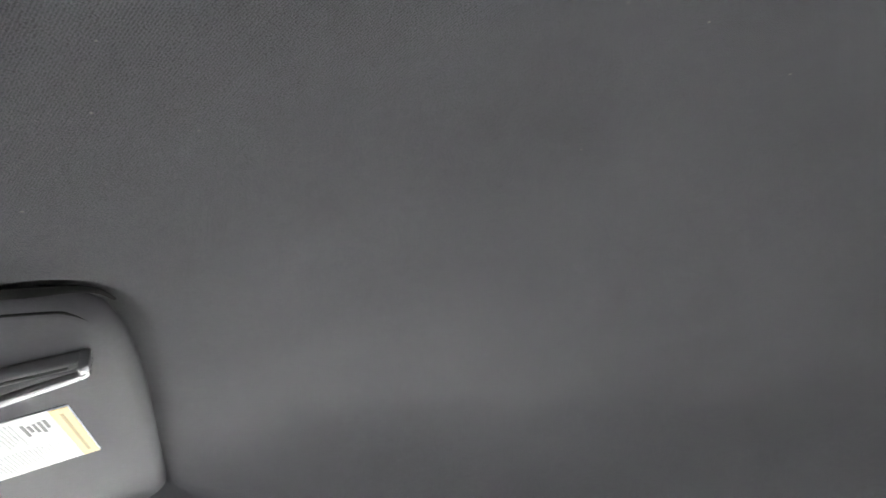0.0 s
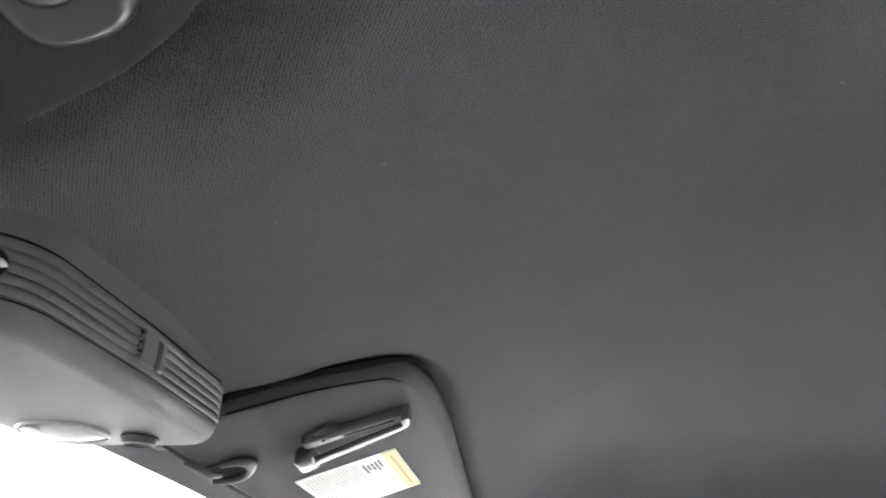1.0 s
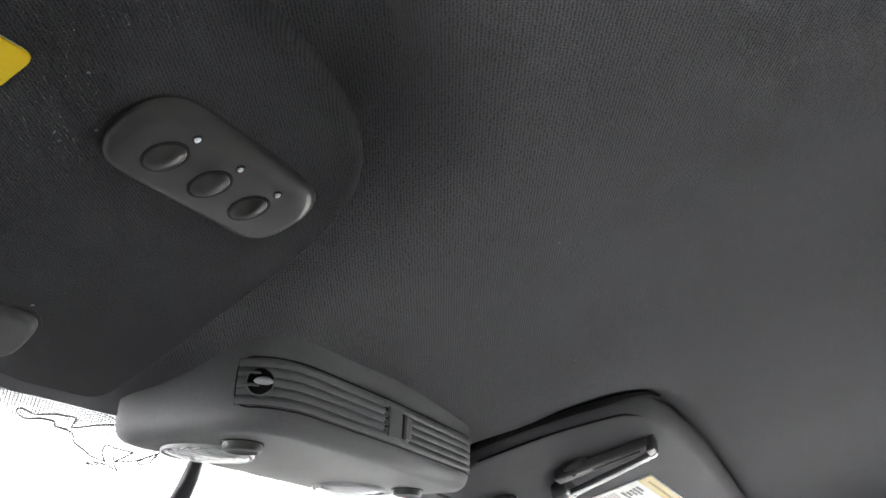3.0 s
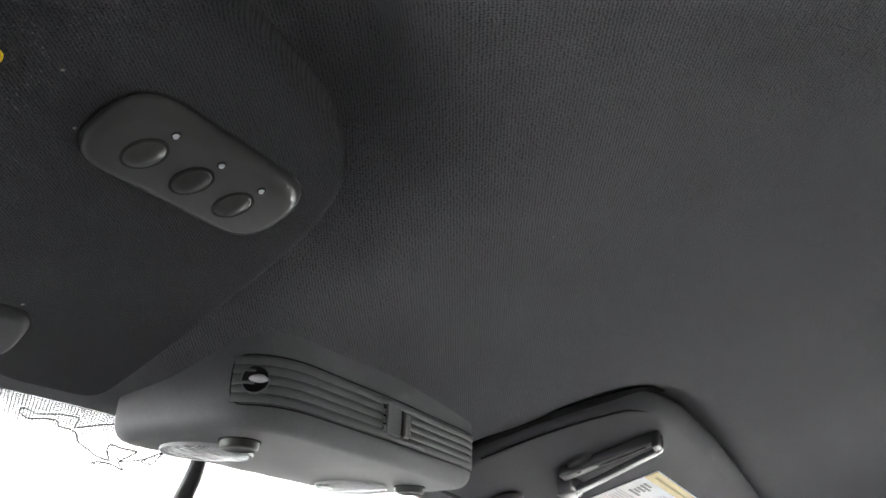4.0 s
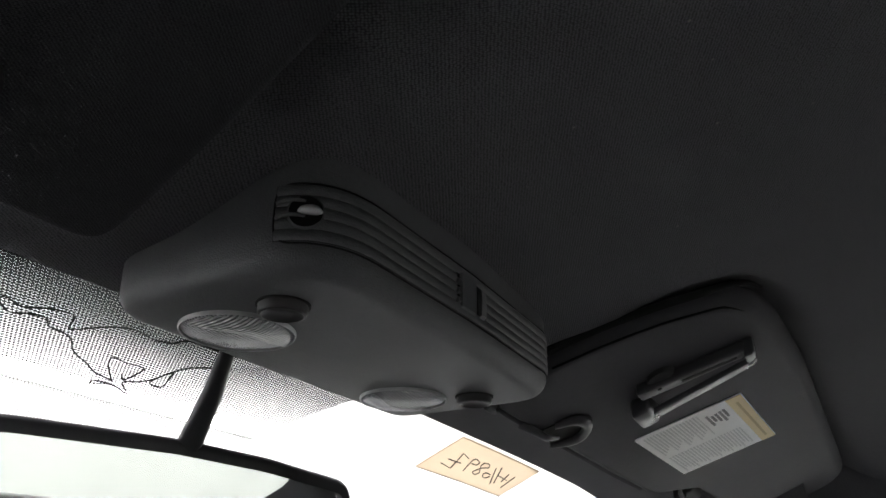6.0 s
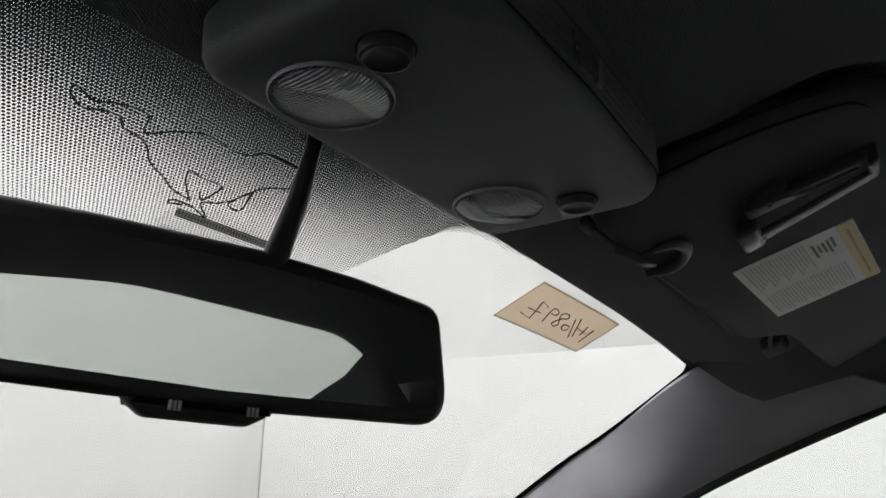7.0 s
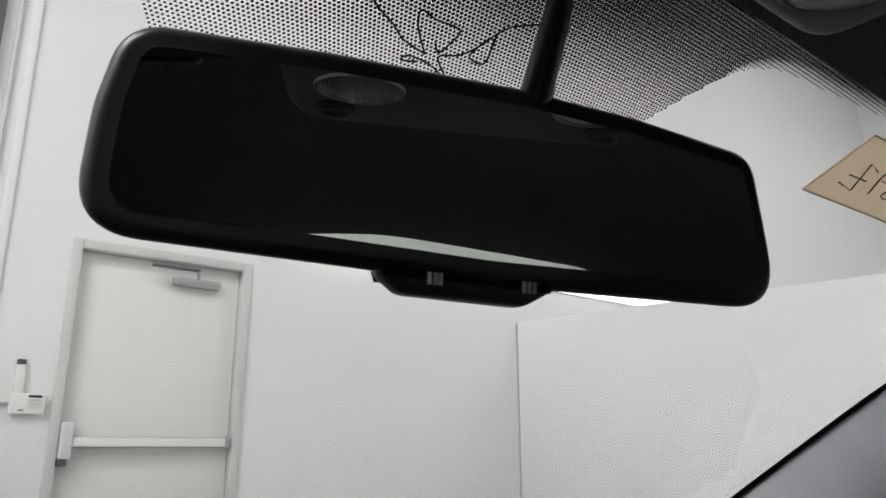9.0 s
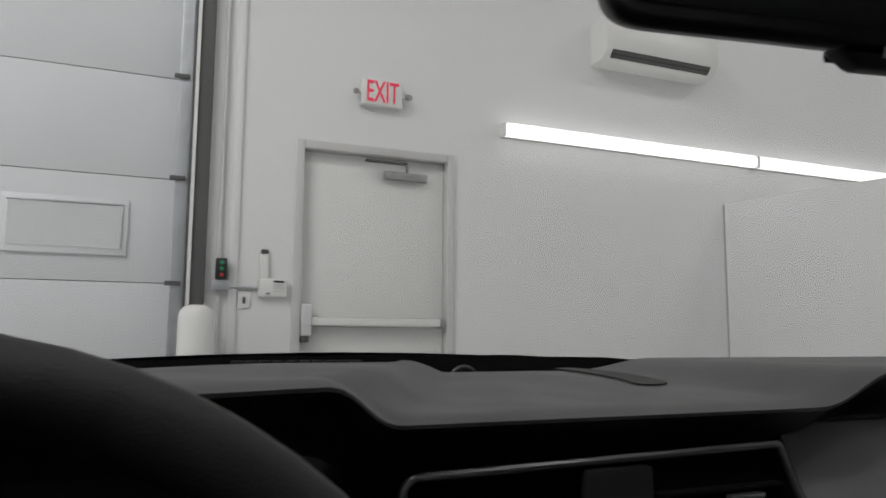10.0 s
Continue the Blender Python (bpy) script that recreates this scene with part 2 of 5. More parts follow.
M_LENS = lens_material("prismatic_lens", (0.36, 0.36, 0.39), 0.0013, 0.0017)
M_LENSB = lens_material("ribbed_prism", (0.50, 0.50, 0.53), 0.0016, 0.0060)
M_MIRROR = bpy.data.materials.new("silvered_mirror")
M_MIRROR.use_nodes = True
_b = M_MIRROR.node_tree.nodes["Principled BSDF"]
_b.inputs["Base Color"].default_value = (0.78, 0.80, 0.78, 1)
_b.inputs["Metallic"].default_value = 1.0
_b.inputs["Roughness"].default_value = 0.01


# ---------------------------------------------------------------- mesh helpers
def finish(name, bm, mat, smooth=True, angle=40):
    me = bpy.data.meshes.new(name)
    bmesh.ops.recalc_face_normals(bm, faces=bm.faces)
    for f in bm.faces:
        f.smooth = smooth
    if smooth:
        for e in bm.edges:
            if len(e.link_faces) == 2 and e.calc_face_angle(0) > radians(angle):
                e.smooth = False
    bm.to_mesh(me)
    bm.free()
    me.materials.append(mat)
    return me


def part(name, bm, mat, parent, label="", smooth=True):
    ob = new(name, finish(name, bm, mat, smooth))
    ob.parent = parent
    if label:
        ob["label"] = label
    return ob


def thing(name, label, category, at=(0, 0, 0), group="", kind=""):
    ob = new(name)
    ob.location = at
    ob.empty_display_size = 0.02
    tagged(ob, label, category, group, kind)
    return ob


def solid(name, bm, mat, label, category="", kind="", group="", smooth=True):
    return tagged(new(name, finish(name, bm, mat, smooth)), label, category, group, kind)


def box(bm, lo, hi, r=0.0, seg=2, m=None):
    """Adds a box with rounded edges to bm."""
    c = [(a + b) / 2 for a, b in zip(lo, hi)]
    s = [abs(b - a) for a, b in zip(lo, hi)]
    g = bmesh.ops.create_cube(bm, size=1, matrix=Matrix.Translation(c) @ Matrix.Diagonal((*s, 1)))
    vs = g["verts"]
    if r:
        es = list({e for v in vs for e in v.link_edges})
        b = bmesh.ops.bevel(bm, geom=es, offset=r, segments=seg, profile=0.5, affect="EDGES")
        vs = list({v for f in b["faces"] for v in f.verts} | {v for v in vs if v.is_valid})
    if m is not None:
        bmesh.ops.transform(bm, matrix=m, verts=vs)
    return vs


def a_box(lo, hi, r=0.0, seg=2, m=None):
    bm = bmesh.new()
    box(bm, lo, hi, r, seg, m)
    return bm


def fillet(pts, radii, seg=8):
    """A closed outline with its corners rounded."""
    out = []
    n = len(pts)
    for i in range(n):
        p, a, b = Vector(pts[i]), Vector(pts[i - 1]), Vector(pts[(i + 1) % n])
        r = radii[i] if isinstance(radii, (list, tuple)) else radii
        u, v = (a - p), (b - p)
        if r <= 0:
            out.append(p)
            continue
        ang = u.angle(v)
        d = min(r / max(math.tan(ang / 2), 1e-4), u.length * 0.49, v.length * 0.49)
        u.normalize(), v.normalize()
        s, e = p + u * d, p + v * d
        for k in range(seg + 1):
            t = k / seg
            out.append((1 - t) ** 2 * s + 2 * t * (1 - t) * p + t * t * e)
    return out


def inset(pts, d):
    n = len(pts)
    area = sum(pts[i].x * pts[(i + 1) % n].y - pts[(i + 1) % n].x * pts[i].y for i in range(n))
    sg = 1 if area > 0 else -1
    out = []
    for i in range(n):
        t = pts[(i + 1) % n] - pts[i - 1]
        if t.length < 1e-9:
            t = Vector((1, 0))
        t.normalize()
        out.append(pts[i] + Vector((-t.y, t.x)) * d * sg)
    return out


def slab(bm, pts, z0, z1, r=0.0, r_top=0.0, seg=4, m=None, dome=0.0):
    """Adds an outline standing from z0 to z1; the edge at z0 is rounded by r, that at z1 by r_top; dome bulges the z0 face."""
    rings = []
    sgn = 1 if z1 > z0 else -1
    if r:
        for k in range(seg + 1):
            a = k / seg * math.pi / 2
            rings.append((r * (1 - math.sin(a)), z0 + sgn * r * (1 - math.cos(a))))
    else:
        rings.append((0, z0))
    if r_top:
        for k in range(seg + 1):
            a = k / seg * math.pi / 2
            rings.append((r_top * (1 - math.cos(a)), z1 - sgn * r_top * (1 - math.sin(a))))
    else:
        rings.append((0, z1))
    loops = []
    for d, z in rings:
        loops.append([bm.verts.new((p.x, p.y, z)) for p in (inset(pts, d) if d > 1e-9 else pts)])
    n = len(pts)
    for a, b in zip(loops, loops[1:]):
        for i in range(n):
            bm.faces.new((a[i], a[(i + 1) % n], b[(i + 1) % n], b[i]))
    if dome:
        c = sum((v.co for v in loops[0]), Vector()) / n
        prev = loops[0]
        for s in (0.75, 0.45, 0.15):
            ring = [bm.verts.new((c.x + (v.co.x - c.x) * s, c.y + (v.co.y - c.y) * s, z0 - sgn * dome * (1 - s * s))) for v in loops[0]]
            for i in range(n):
                bm.faces.new((prev[i], prev[(i + 1) % n], ring[(i + 1) % n], ring[i]))
            prev = ring
        bm.faces.new(prev)
    else:
        bm.faces.new(loops[0])
    bm.faces.new(loops[-1])
    vs = [v for l in bm.verts for v in (l,)] if m is not None else []
    if m is not None:
        bmesh.ops.transform(bm, matrix=m, verts=vs)


def a_slab(pts, z0, z1, r=0.0, r_top=0.0, seg=4, m=None, dome=0.0):
    bm = bmesh.new()
    slab(bm, pts, z0, z1, r, r_top, seg, m, dome)
    return bm


def tube(bm, pts, radii, seg=10, caps=True, flat=1.0):
    """Adds a round bar along points, with a radius at each."""
    pts = [Vector(p) for p in pts]
    if not isinstance(radii, (list, tuple)):
        radii = [radii] * len(pts)
    loops = []
    ref = Vector((0.13, 0.2, 1)).normalized()
    for i, p in enumerate(pts):
        t = (pts[min(i + 1, len(pts) - 1)] - pts[max(i - 1, 0)]).normalized()
        if abs(t.dot(ref)) > 0.95:
            ref = Vector((1, 0.1, 0)).normalized()
        u = t.cross(ref).normalized()
        w = t.cross(u)
        loops.append([bm.verts.new(p + (u * math.cos(k / seg * math.tau) + w * math.sin(k / seg * math.tau) * flat) * radii[i]) for k in range(seg)])
    for a, b in zip(loops, loops[1:]):
        for k in range(seg):
            bm.faces.new((a[k], a[(k + 1) % seg], b[(k + 1) % seg], b[k]))
    if caps:
        bm.faces.new(loops[0][::-1])
        bm.faces.new(loops[-1])


def a_tube(pts, radii, seg=10, caps=True, flat=1.0):
    bm = bmesh.new()
    tube(bm, pts, radii, seg, caps, flat)
    return bm


def lathe(bm, profile, seg=32, m=None):
    """Adds a body turned round z from (radius, height) pairs."""
    loops, made = [], []
    for r, z in profile:
        if r < 1e-6:
            loops.append([bm.verts.new((0, 0, z))])
        else:
            loops.append([bm.verts.new((r * math.cos(k / seg * math.tau), r * math.sin(k / seg * math.tau), z)) for k in range(seg)])
        made += loops[-1]
    for a, b in zip(loops, loops[1:]):
        for k in range(seg):
            q = []
            for v in (a[k % len(a)], a[(k + 1) % len(a)], b[(k + 1) % len(b)], b[k % len(b)]):
                if v not in q:
                    q.append(v)
            if len(q) > 2:
                bm.faces.new(q)
    if m is not None:
        bmesh.ops.transform(bm, matrix=m, verts=made)


def a_lathe(profile, seg=32, m=None):
    bm = bmesh.new()
    lathe(bm, profile, seg, m)
    return bm


def sheet(f, nu, nv, depth=None):
    """A curved sheet from f(u, v); depth is a vector that gives it thickness."""
    bm = bmesh.new()
    top = [[bm.verts.new(f(i / nu, j / nv)) for j in range(nv + 1)] for i in range(nu + 1)]
    for i in range(nu):
        for j in range(nv):
            bm.faces.new((top[i][j], top[i + 1][j], top[i + 1][j + 1], top[i][j + 1]))
    if depth is not None:
        d = Vector(depth)
        bot = [[bm.verts.new(v.co + d) for v in row] for row in top]
        for i in range(nu):
            for j in range(nv):
                bm.faces.new((bot[i][j], bot[i][j + 1], bot[i + 1][j + 1], bot[i + 1][j]))
        for i in range(nu):
            for j in (0, nv):
                bm.faces.new((top[i][j], top[i + 1][j], bot[i + 1][j], bot[i][j]))
        for j in range(nv):
            for i in (0, nu):
                bm.faces.new((top[i][j], top[i][j + 1], bot[i][j + 1], bot[i][j]))
    return bm


def lerp_row(table, t):
    """Values between the rows of a small table of (t, a, b, ...)."""
    for a, b in zip(table, table[1:]):
        if t <= b[0]:
            k = max(0.0, (t - a[0]) / (b[0] - a[0]))
            k = k * k * (3 - 2 * k) * 0.5 + k * 0.5
            return [p + (q - p) * k for p, q in zip(a[1:], b[1:])]
    return list(table[-1][1:])


def lettering(name, text, size, depth, mat, parent, m):
    cu = bpy.data.curves.new(name, "FONT")
    cu.body, cu.size, cu.extrude, cu.align_x, cu.align_y, cu.offset = text, size, depth, "CENTER", "CENTER", size * 0.008
    tmp = bpy.data.objects.new(name, cu)
    scene.collection.objects.link(tmp)
    me = bpy.data.meshes.new_from_object(tmp.evaluated_get(bpy.context.evaluated_depsgraph_get()))
    bpy.data.objects.remove(tmp)
    me.transform(m)
    me.materials.clear()
    me.materials.append(mat)
    ob = new(name, me)
    ob.parent = parent
    return ob


def smooth01(a, b, x):
    t = max(0.0, min(1.0, (x - a) / (b - a)))
    return t * t * (3 - 2 * t)


# ---------------------------------------------------------------- the room
WY = 4.06       # face of the wall with the exit door
RX0, RX1, RY0, RZ = -6.0, 11.0, -9.0, 6.5
PX, PZ = 3.825, 2.062   # low partition
DX0, DX1, DZ = 0.626, 1.538, 2.147   # door leaf
GX1, GZ = -0.07, 3.58   # roller section door opening

solid("floor", a_box((RX0 - 0.2, RY0 - 0.2, -0.2), (RX1 + 0.2, WY + 0.2, 0)), M_FLOOR, "smooth grey painted concrete workshop floor", kind="structure")
solid("ceiling", a_box((RX0 - 0.2, RY0 - 0.2, RZ), (RX1 + 0.2, WY + 0.2, RZ + 0.2)), M_CEIL, "plain white workshop ceiling", kind="structure")
bm = bmesh.new()
for lo, hi in (((RX0, WY, GZ), (GX1, WY + 0.2, RZ)), ((GX1, WY, 0), (DX0 - 0.03, WY + 0.2, RZ)), ((DX0 - 0.03, WY, DZ + 0.03), (DX1 + 0.03, WY + 0.2, RZ)), ((DX1 + 0.03, WY, 0), (RX1, WY + 0.2, RZ)),
               ((RX0, WY, 0), (-4.2, WY + 0.2, GZ))):
    box(bm, lo, hi)
solid("wall_north", bm, M_WALL, "white painted wall with an exit door", kind="structure", smooth=False)
solid("wall_west", a_box((RX0 - 0.2, RY0, 0), (RX0, WY + 0.2, RZ)), M_WALL, "plain white painted wall", kind="structure", smooth=False)
solid("wall_east", a_box((RX1, RY0, 0), (RX1 + 0.2, WY + 0.2, RZ)), M_WALL, "plain white painted wall", kind="structure", smooth=False)
solid("wall_south", a_box((RX0, RY0 - 0.2, 0), (RX1, RY0, RZ)), M_WALL, "plain white painted wall", kind="structure", smooth=False)
solid("partition_wall", a_box((PX, -2.5, 0), (PX + 0.12, WY + 0.08, PZ), 0.006, m=Matrix.Translation((PX, WY, 0)) @ pose(0, 0, 0, 0, 0, 11) @ Matrix.Translation((-PX, -WY, 0))), M_WALL, "low white painted partition wall", kind="structure")
# added strip: its grey draws the shadow line where wall and partition meet
solid("corner_shade_strip", a_box((PX - 0.010, WY - 0.008, 0), (PX + 0.01, WY + 0.01, PZ - 0.01), 0.003), M_CORNERSHADE, "grey strip that stands in for the shadow gap between wall and partition", kind="structure")


def exit_door():
    d = thing("door_1", "closed cream steel exit door with a panic bar", "door", (DX0, WY, 0), kind="structure")
    t = Matrix.Translation((-DX0, -WY, 0))
    part("door_leaf", a_box((DX0 + 0.003, WY + 0.045, 0.01), (DX1 - 0.003, WY + 0.09, DZ - 0.003), 0.003, m=t), M_DOOR, d)
    for name, lo, hi in (("side_frame", (DX0 - 0.05, WY - 0.018, 0), (DX0, WY + 0.12, DZ + 0.05)), ("side_frame", (DX1, WY - 0.018, 0), (DX1 + 0.05, WY + 0.12, DZ + 0.05)),
                         ("head_frame", (DX0 + 0.0005, WY - 0.018, DZ), (DX1 - 0.0005, WY + 0.12, DZ + 0.05))):
        part(name, a_box(lo, hi, 0.004, m=t), M_FRAME, d)
    # stops inside the frame
    for lo, hi in (((DX0 + 0.001, WY + 0.092, 0), (DX0 + 0.015, WY + 0.118, DZ - 0.001)), ((DX1 - 0.015, WY + 0.092, 0), (DX1 - 0.001, WY + 0.118, DZ - 0.001))):
        part("door_stop", a_box(lo, hi, 0.002, m=t), M_FRAME, d)
    # panic bar
    z = 1.132
    b = part("panic_bar", a_box((DX0 + 0.06, WY - 0.03, z - 0.024), (DX1 - 0.045, WY + 0.012, z + 0.024), 0.008, 3, m=t), M_APPL, d, "long white push bar")
    part("bar_rail", a_box((DX0 + 0.05, WY + 0.0125, z - 0.032), (DX1 - 0.05, WY + 0.0445, z + 0.028), 0.003, m=t), M_STEEL, b)
    part("bar_end", a_box((DX1 - 0.048, WY - 0.026, z - 0.032), (DX1 - 0.02, WY + 0.0445, z + 0.03), 0.006, m=t), M_STEEL, b)
    part("latch_case", a_box((DX0 + 0.003, WY - 0.045, z - 0.085), (DX0 + 0.062, WY + 0.0445, z + 0.1), 0.012, 3, m=t), M_ALLOY, b, "bright steel latch case")
    part("latch_foot", a_box((DX0 + 0.006, WY - 0.03, z - 0.12), (DX0 + 0.05, WY + 0.0445, z - 0.086), 0.006, m=t), M_TRACK, b)
    # closer
    c = part("door_closer", a_box((1.13, WY + 0.0, 2.012), (1.41, WY + 0.0445, 2.062), 0.008, m=t), M_STEEL, d, "grey metal door closer")
    part("closer_arm", a_box((0.99, WY - 0.05, 2.097), (1.26, WY - 0.02, 2.112), 0.004, m=t), M_TRACK, c)
    part("closer_link", a_tube([Vector((1.25, WY - 0.035, 2.102)) - Vector((DX0, WY, 0)), Vector((1.28, WY + 0.02, 2.057)) - Vector((DX0, WY, 0))], 0.008), M_STEEL, c)
    return d


exit_door()


def garage_door():
    g = thing("garage_door", "closed white sectional garage door with a small window", "garage door", (GX1, WY, 0), kind="structure")
    t = Matrix.Translation((-GX1, -WY, 0))
    for k in range(6):
        z0 = 0.18 + 0.5725 * k
        part("section", a_box((-4.18, WY + 0.03, z0 + 0.0016 if k else 0.01), (GX1 - 0.002, WY + 0.075, z0 + 0.5709), 0.006, m=t), M_SECTION, g)
    w = part("window_frame", a_box((-0.90, WY + 0.012, 1.463), (-0.305, WY + 0.0295, 1.765), 0.006, m=t), M_SECTION, g, "white plastic window frame")
    part("pane", a_box((-0.865, WY + 0.0085, 1.498), (-0.34, WY + 0.0115, 1.728), m=t), M_FROST, w, "frosted window pane")
    for lo, hi in (((-0.875, WY + 0.004, 1.728), (-0.33, WY + 0.0115, 1.738)), ((-0.34, WY + 0.004, 1.498), (-0.33, WY + 0.0115, 1.728))):
        part("glazing_bead", a_box(lo, hi, 0.001, m=t), M_GALV, w)
    for k in range(6):
        z = 0.18 + 0.5725 * k
        part("roller_hinge", a_box((-0.112, WY - 0.048, z - 0.014), (-0.03, WY - 0.0305, z + 0.010), 0.003, m=t), M_TRACK, g, "dark steel roller hinge")
    return g


garage_door()
tk = thing("door_track", "vertical galvanised garage door track with a dark seal", "door track", (0.045, WY, 0))
part("rail", a_box((-0.057, -0.05, 0), (-0.0478, -0.002, 4.2), 0.002), M_TRACK, tk)
part("rail_web", a_box((-0.128, -0.03, 0), (-0.0575, -0.002, 4.2), 0.003), M_GALV, tk, "dull galvanised steel strip")
part("seal", a_box((-0.028, -0.045, 0), (0.05, -0.002, 4.2), 0.006), M_TRACK, tk, "dark rubber weather seal")
part("flange", a_box((-0.047, -0.062, 0), (-0.0285, -0.002, 4.2), 0.003), M_APPL, tk)
bm = bmesh.new()
lathe(bm, [(0.0, 1.206), (0.033, 1.204), (0.066, 1.193), (0.085, 1.170), (0.091, 1.14), (0.091, 0.0), (0.0, 0.0)], 32)
bo = solid("bollard", bm, M_APPL, "white plastic-sleeved guard post with a domed top", "bollard")
bo.location = (0.045, 3.84, 0)

for x, r in ((0.166, 0.012),):
    c = solid("conduit", a_tube([(0, 0, 0.02), (0, 0, 2.0), (0, 0, 6.4)], r, 12), M_FRAME, "thin white-painted vertical wiring conduit", "conduit", group="wall conduits")
    c.location = (x, WY - r - 0.002, 0)
c = solid("cable_trunking", a_box((-0.024, -0.018, 0.02), (0.024, -0.001, 6.4), 0.004), M_WALL, "white-painted vertical cable trunking on the wall", "trunking")
c.location = (0.244, WY, 0)
c = solid("conduit", a_tube([(0.222, WY - 0.014, 1.313), (0.382, WY - 0.014, 1.313)], 0.008, 10), M_GALV, "short bare metal cross conduit", "conduit", group="wall conduits")

sw = thing("push_button_station", "black three-button door control on a grey box", "switch", (0.176, WY, 1.408))
part("back_box", a_box((-0.047, -0.055, -0.113), (0.046, -0.028, -0.058), 0.004), M_GALV, sw)
cs = part("case", a_box((-0.03, -0.075, -0.056), (0.03, -0.028, 0.06), 0.006), M_DARKPL, sw)
for z, mt in ((0.034, M_GREENB), (0.002, M_GREENB), (-0.032, M_REDB)):
    bm = bmesh.new()
    lathe(bm, [(0, 0.008), (0.009, 0.007), (0.011, 0.0), (0, 0)], 16, Matrix.Translation((0, -0.0755, z)) @ pose(0, 0, 0, 90, 0, 0))
    part("button", bm, mt, cs)
pl = thing("wall_plate", "small white wall plate with a dark key switch", "switch", (0.309, WY, 1.243))
part("plate", a_box((-0.036, -0.008, -0.045), (0.036, -0.001, 0.045), 0.003), M_APPL, pl)
part("key_switch", a_box((-0.008, -0.014, -0.018), (0.008, -0.0085, 0.018), 0.002), M_TRACK, pl)
kp = thing("alarm_keypad", "white wall keypad with a dark display", "keypad", (0.463, WY, 1.315))
part("body", a_box((-0.08, -0.04, -0.05), (0.078, -0.001, 0.05), 0.008, 3), M_APPL, kp)
part("display", a_box((0.0, -0.043, 0.03), (0.06, -0.0405, 0.042), 0.001), M_DARKPL, kp)
for k in range(3):
    part("key_row", a_box((0.0, -0.043, 0.012 - 0.016 * k), (0.06, -0.0405, 0.021 - 0.016 * k), 0.001), M_FRAME, kp)
part("indicator", a_box((-0.04, -0.043, -0.036), (-0.015, -0.0405, -0.029), 0.001), M_TRACK, kp)
sn = thing("wall_sensor", "slim white wall sensor with a dark tip", "sensor", (0.415, WY, 1.452))
part("body", a_box((-0.022, -0.025, -0.089), (0.022, -0.001, 0.055), 0.005), M_APPL, sn)
part("tip", a_box((-0.02, -0.027, 0.056), (0.02, -0.001, 0.08), 0.003), M_TRACK, sn)

ex = thing("exit_sign", "white exit sign with red letters and two lamp heads", "sign", (1.084, WY, 2.528))
part("case", a_box((-0.132, -0.055, -0.082), (0.132, -0.001, 0.082), 0.01, 3), M_APPL, ex)
lettering("letters", "EXIT", 0.19, 0.001, M_RED, ex, Matrix.Translation((0, -0.0575, -0.002)) @ pose(0, 0, 0, 90, 0, 0) @ Matrix.Diagonal((0.54, 1, 1, 1)))
for s in (-1, 1):
    h = part("lamp_head", a_lathe([(0, 0.03), (0.017, 0.028), (0.020, 0.0), (0.013, -0.02), (0, -0.022)], 16, Matrix.Translation((s * 0.165, -0.05, -0.006)) @ pose(0, 0, 0, 105, 0, 20 * s)), M_STEEL, ex, "small dark swivelling lamp head")
    part("arm", a_tube([(s * 0.125, -0.03, -0.01), (s * 0.155, -0.04, -0.008)], 0.007), M_APPL, h)

ac = thing("air_conditioner", "white wall-mounted split air conditioner", "air conditioner", (3.13, WY, 2.955))
prof = [(0, 0.30), (-0.19, 0.30), (-0.215, 0.26), (-0.215, 0.075), (-0.16, 0.012), (-0.10, 0.0), (0, 0.0)]
bm = bmesh.new()
L = 0.98
rows = [[bm.verts.new((x, y - 0.001, z)) for y, z in prof] for x in (-L / 2, -L / 2 + 0.012, L / 2 - 0.012, L / 2)]
for k in (0, 3):
    for v in rows[k]:
        v.co.y, v.co.z = -0.11 + (v.co.y + 0.11) * 0.95, 0.15 + (v.co.z - 0.15) * 0.95
for a, b in zip(rows, rows[1:]):
    for i in range(len(prof)):
        bm.faces.new((a[i], a[(i + 1) % len(prof)], b[(i + 1) % len(prof)], b[i]))
bm.faces.new(rows[0]), bm.faces.new(rows[-1])
body = part("body", bm, M_APPL, ac)
slant = Matrix.Translation((0, -0.1875, 0.0435)) @ pose(0, 0, 0, 131.1, 0, 0)
part("outlet", a_box((-0.44, -0.034, 0.001), (0.42, 0.030, 0.004), m=slant), M_DARKPL, body, "dark air outlet slot")
for k in range(2):
    part("louvre", a_box((-0.43, -0.028 + 0.030 * k, 0.005), (0.41, -0.006 + 0.030 * k, 0.008), 0.001, m=slant), M_TRACK, body)


def strip_light(x0, x1, at, label):
    s = thing("strip_light", label, "strip light", at, group="strip lights")
    part("tray", a_box((x0, -0.03, -0.04), (x1, -0.001, 0.04), 0.004), M_APPL, s)
    part("diffuser", a_box((x0 + 0.012, -0.085, -0.044), (x1 - 0.012, -0.031, 0.044), 0.018, 3), M_TUBE, s, "glowing white diffuser")
    for x in (x0, x1 - 0.0115):
        part("end_cap", a_box((x, -0.086, -0.045), (x + 0.0115, -0.031, 0.045), 0.004), M_APPL, s)
    return s


strip_light(0, 2.20, (1.915, WY, 2.399), "long lit white strip light on the wall")
strip_light(0, 2.20, (4.12, WY, 2.399), "long lit white strip light on the wall")

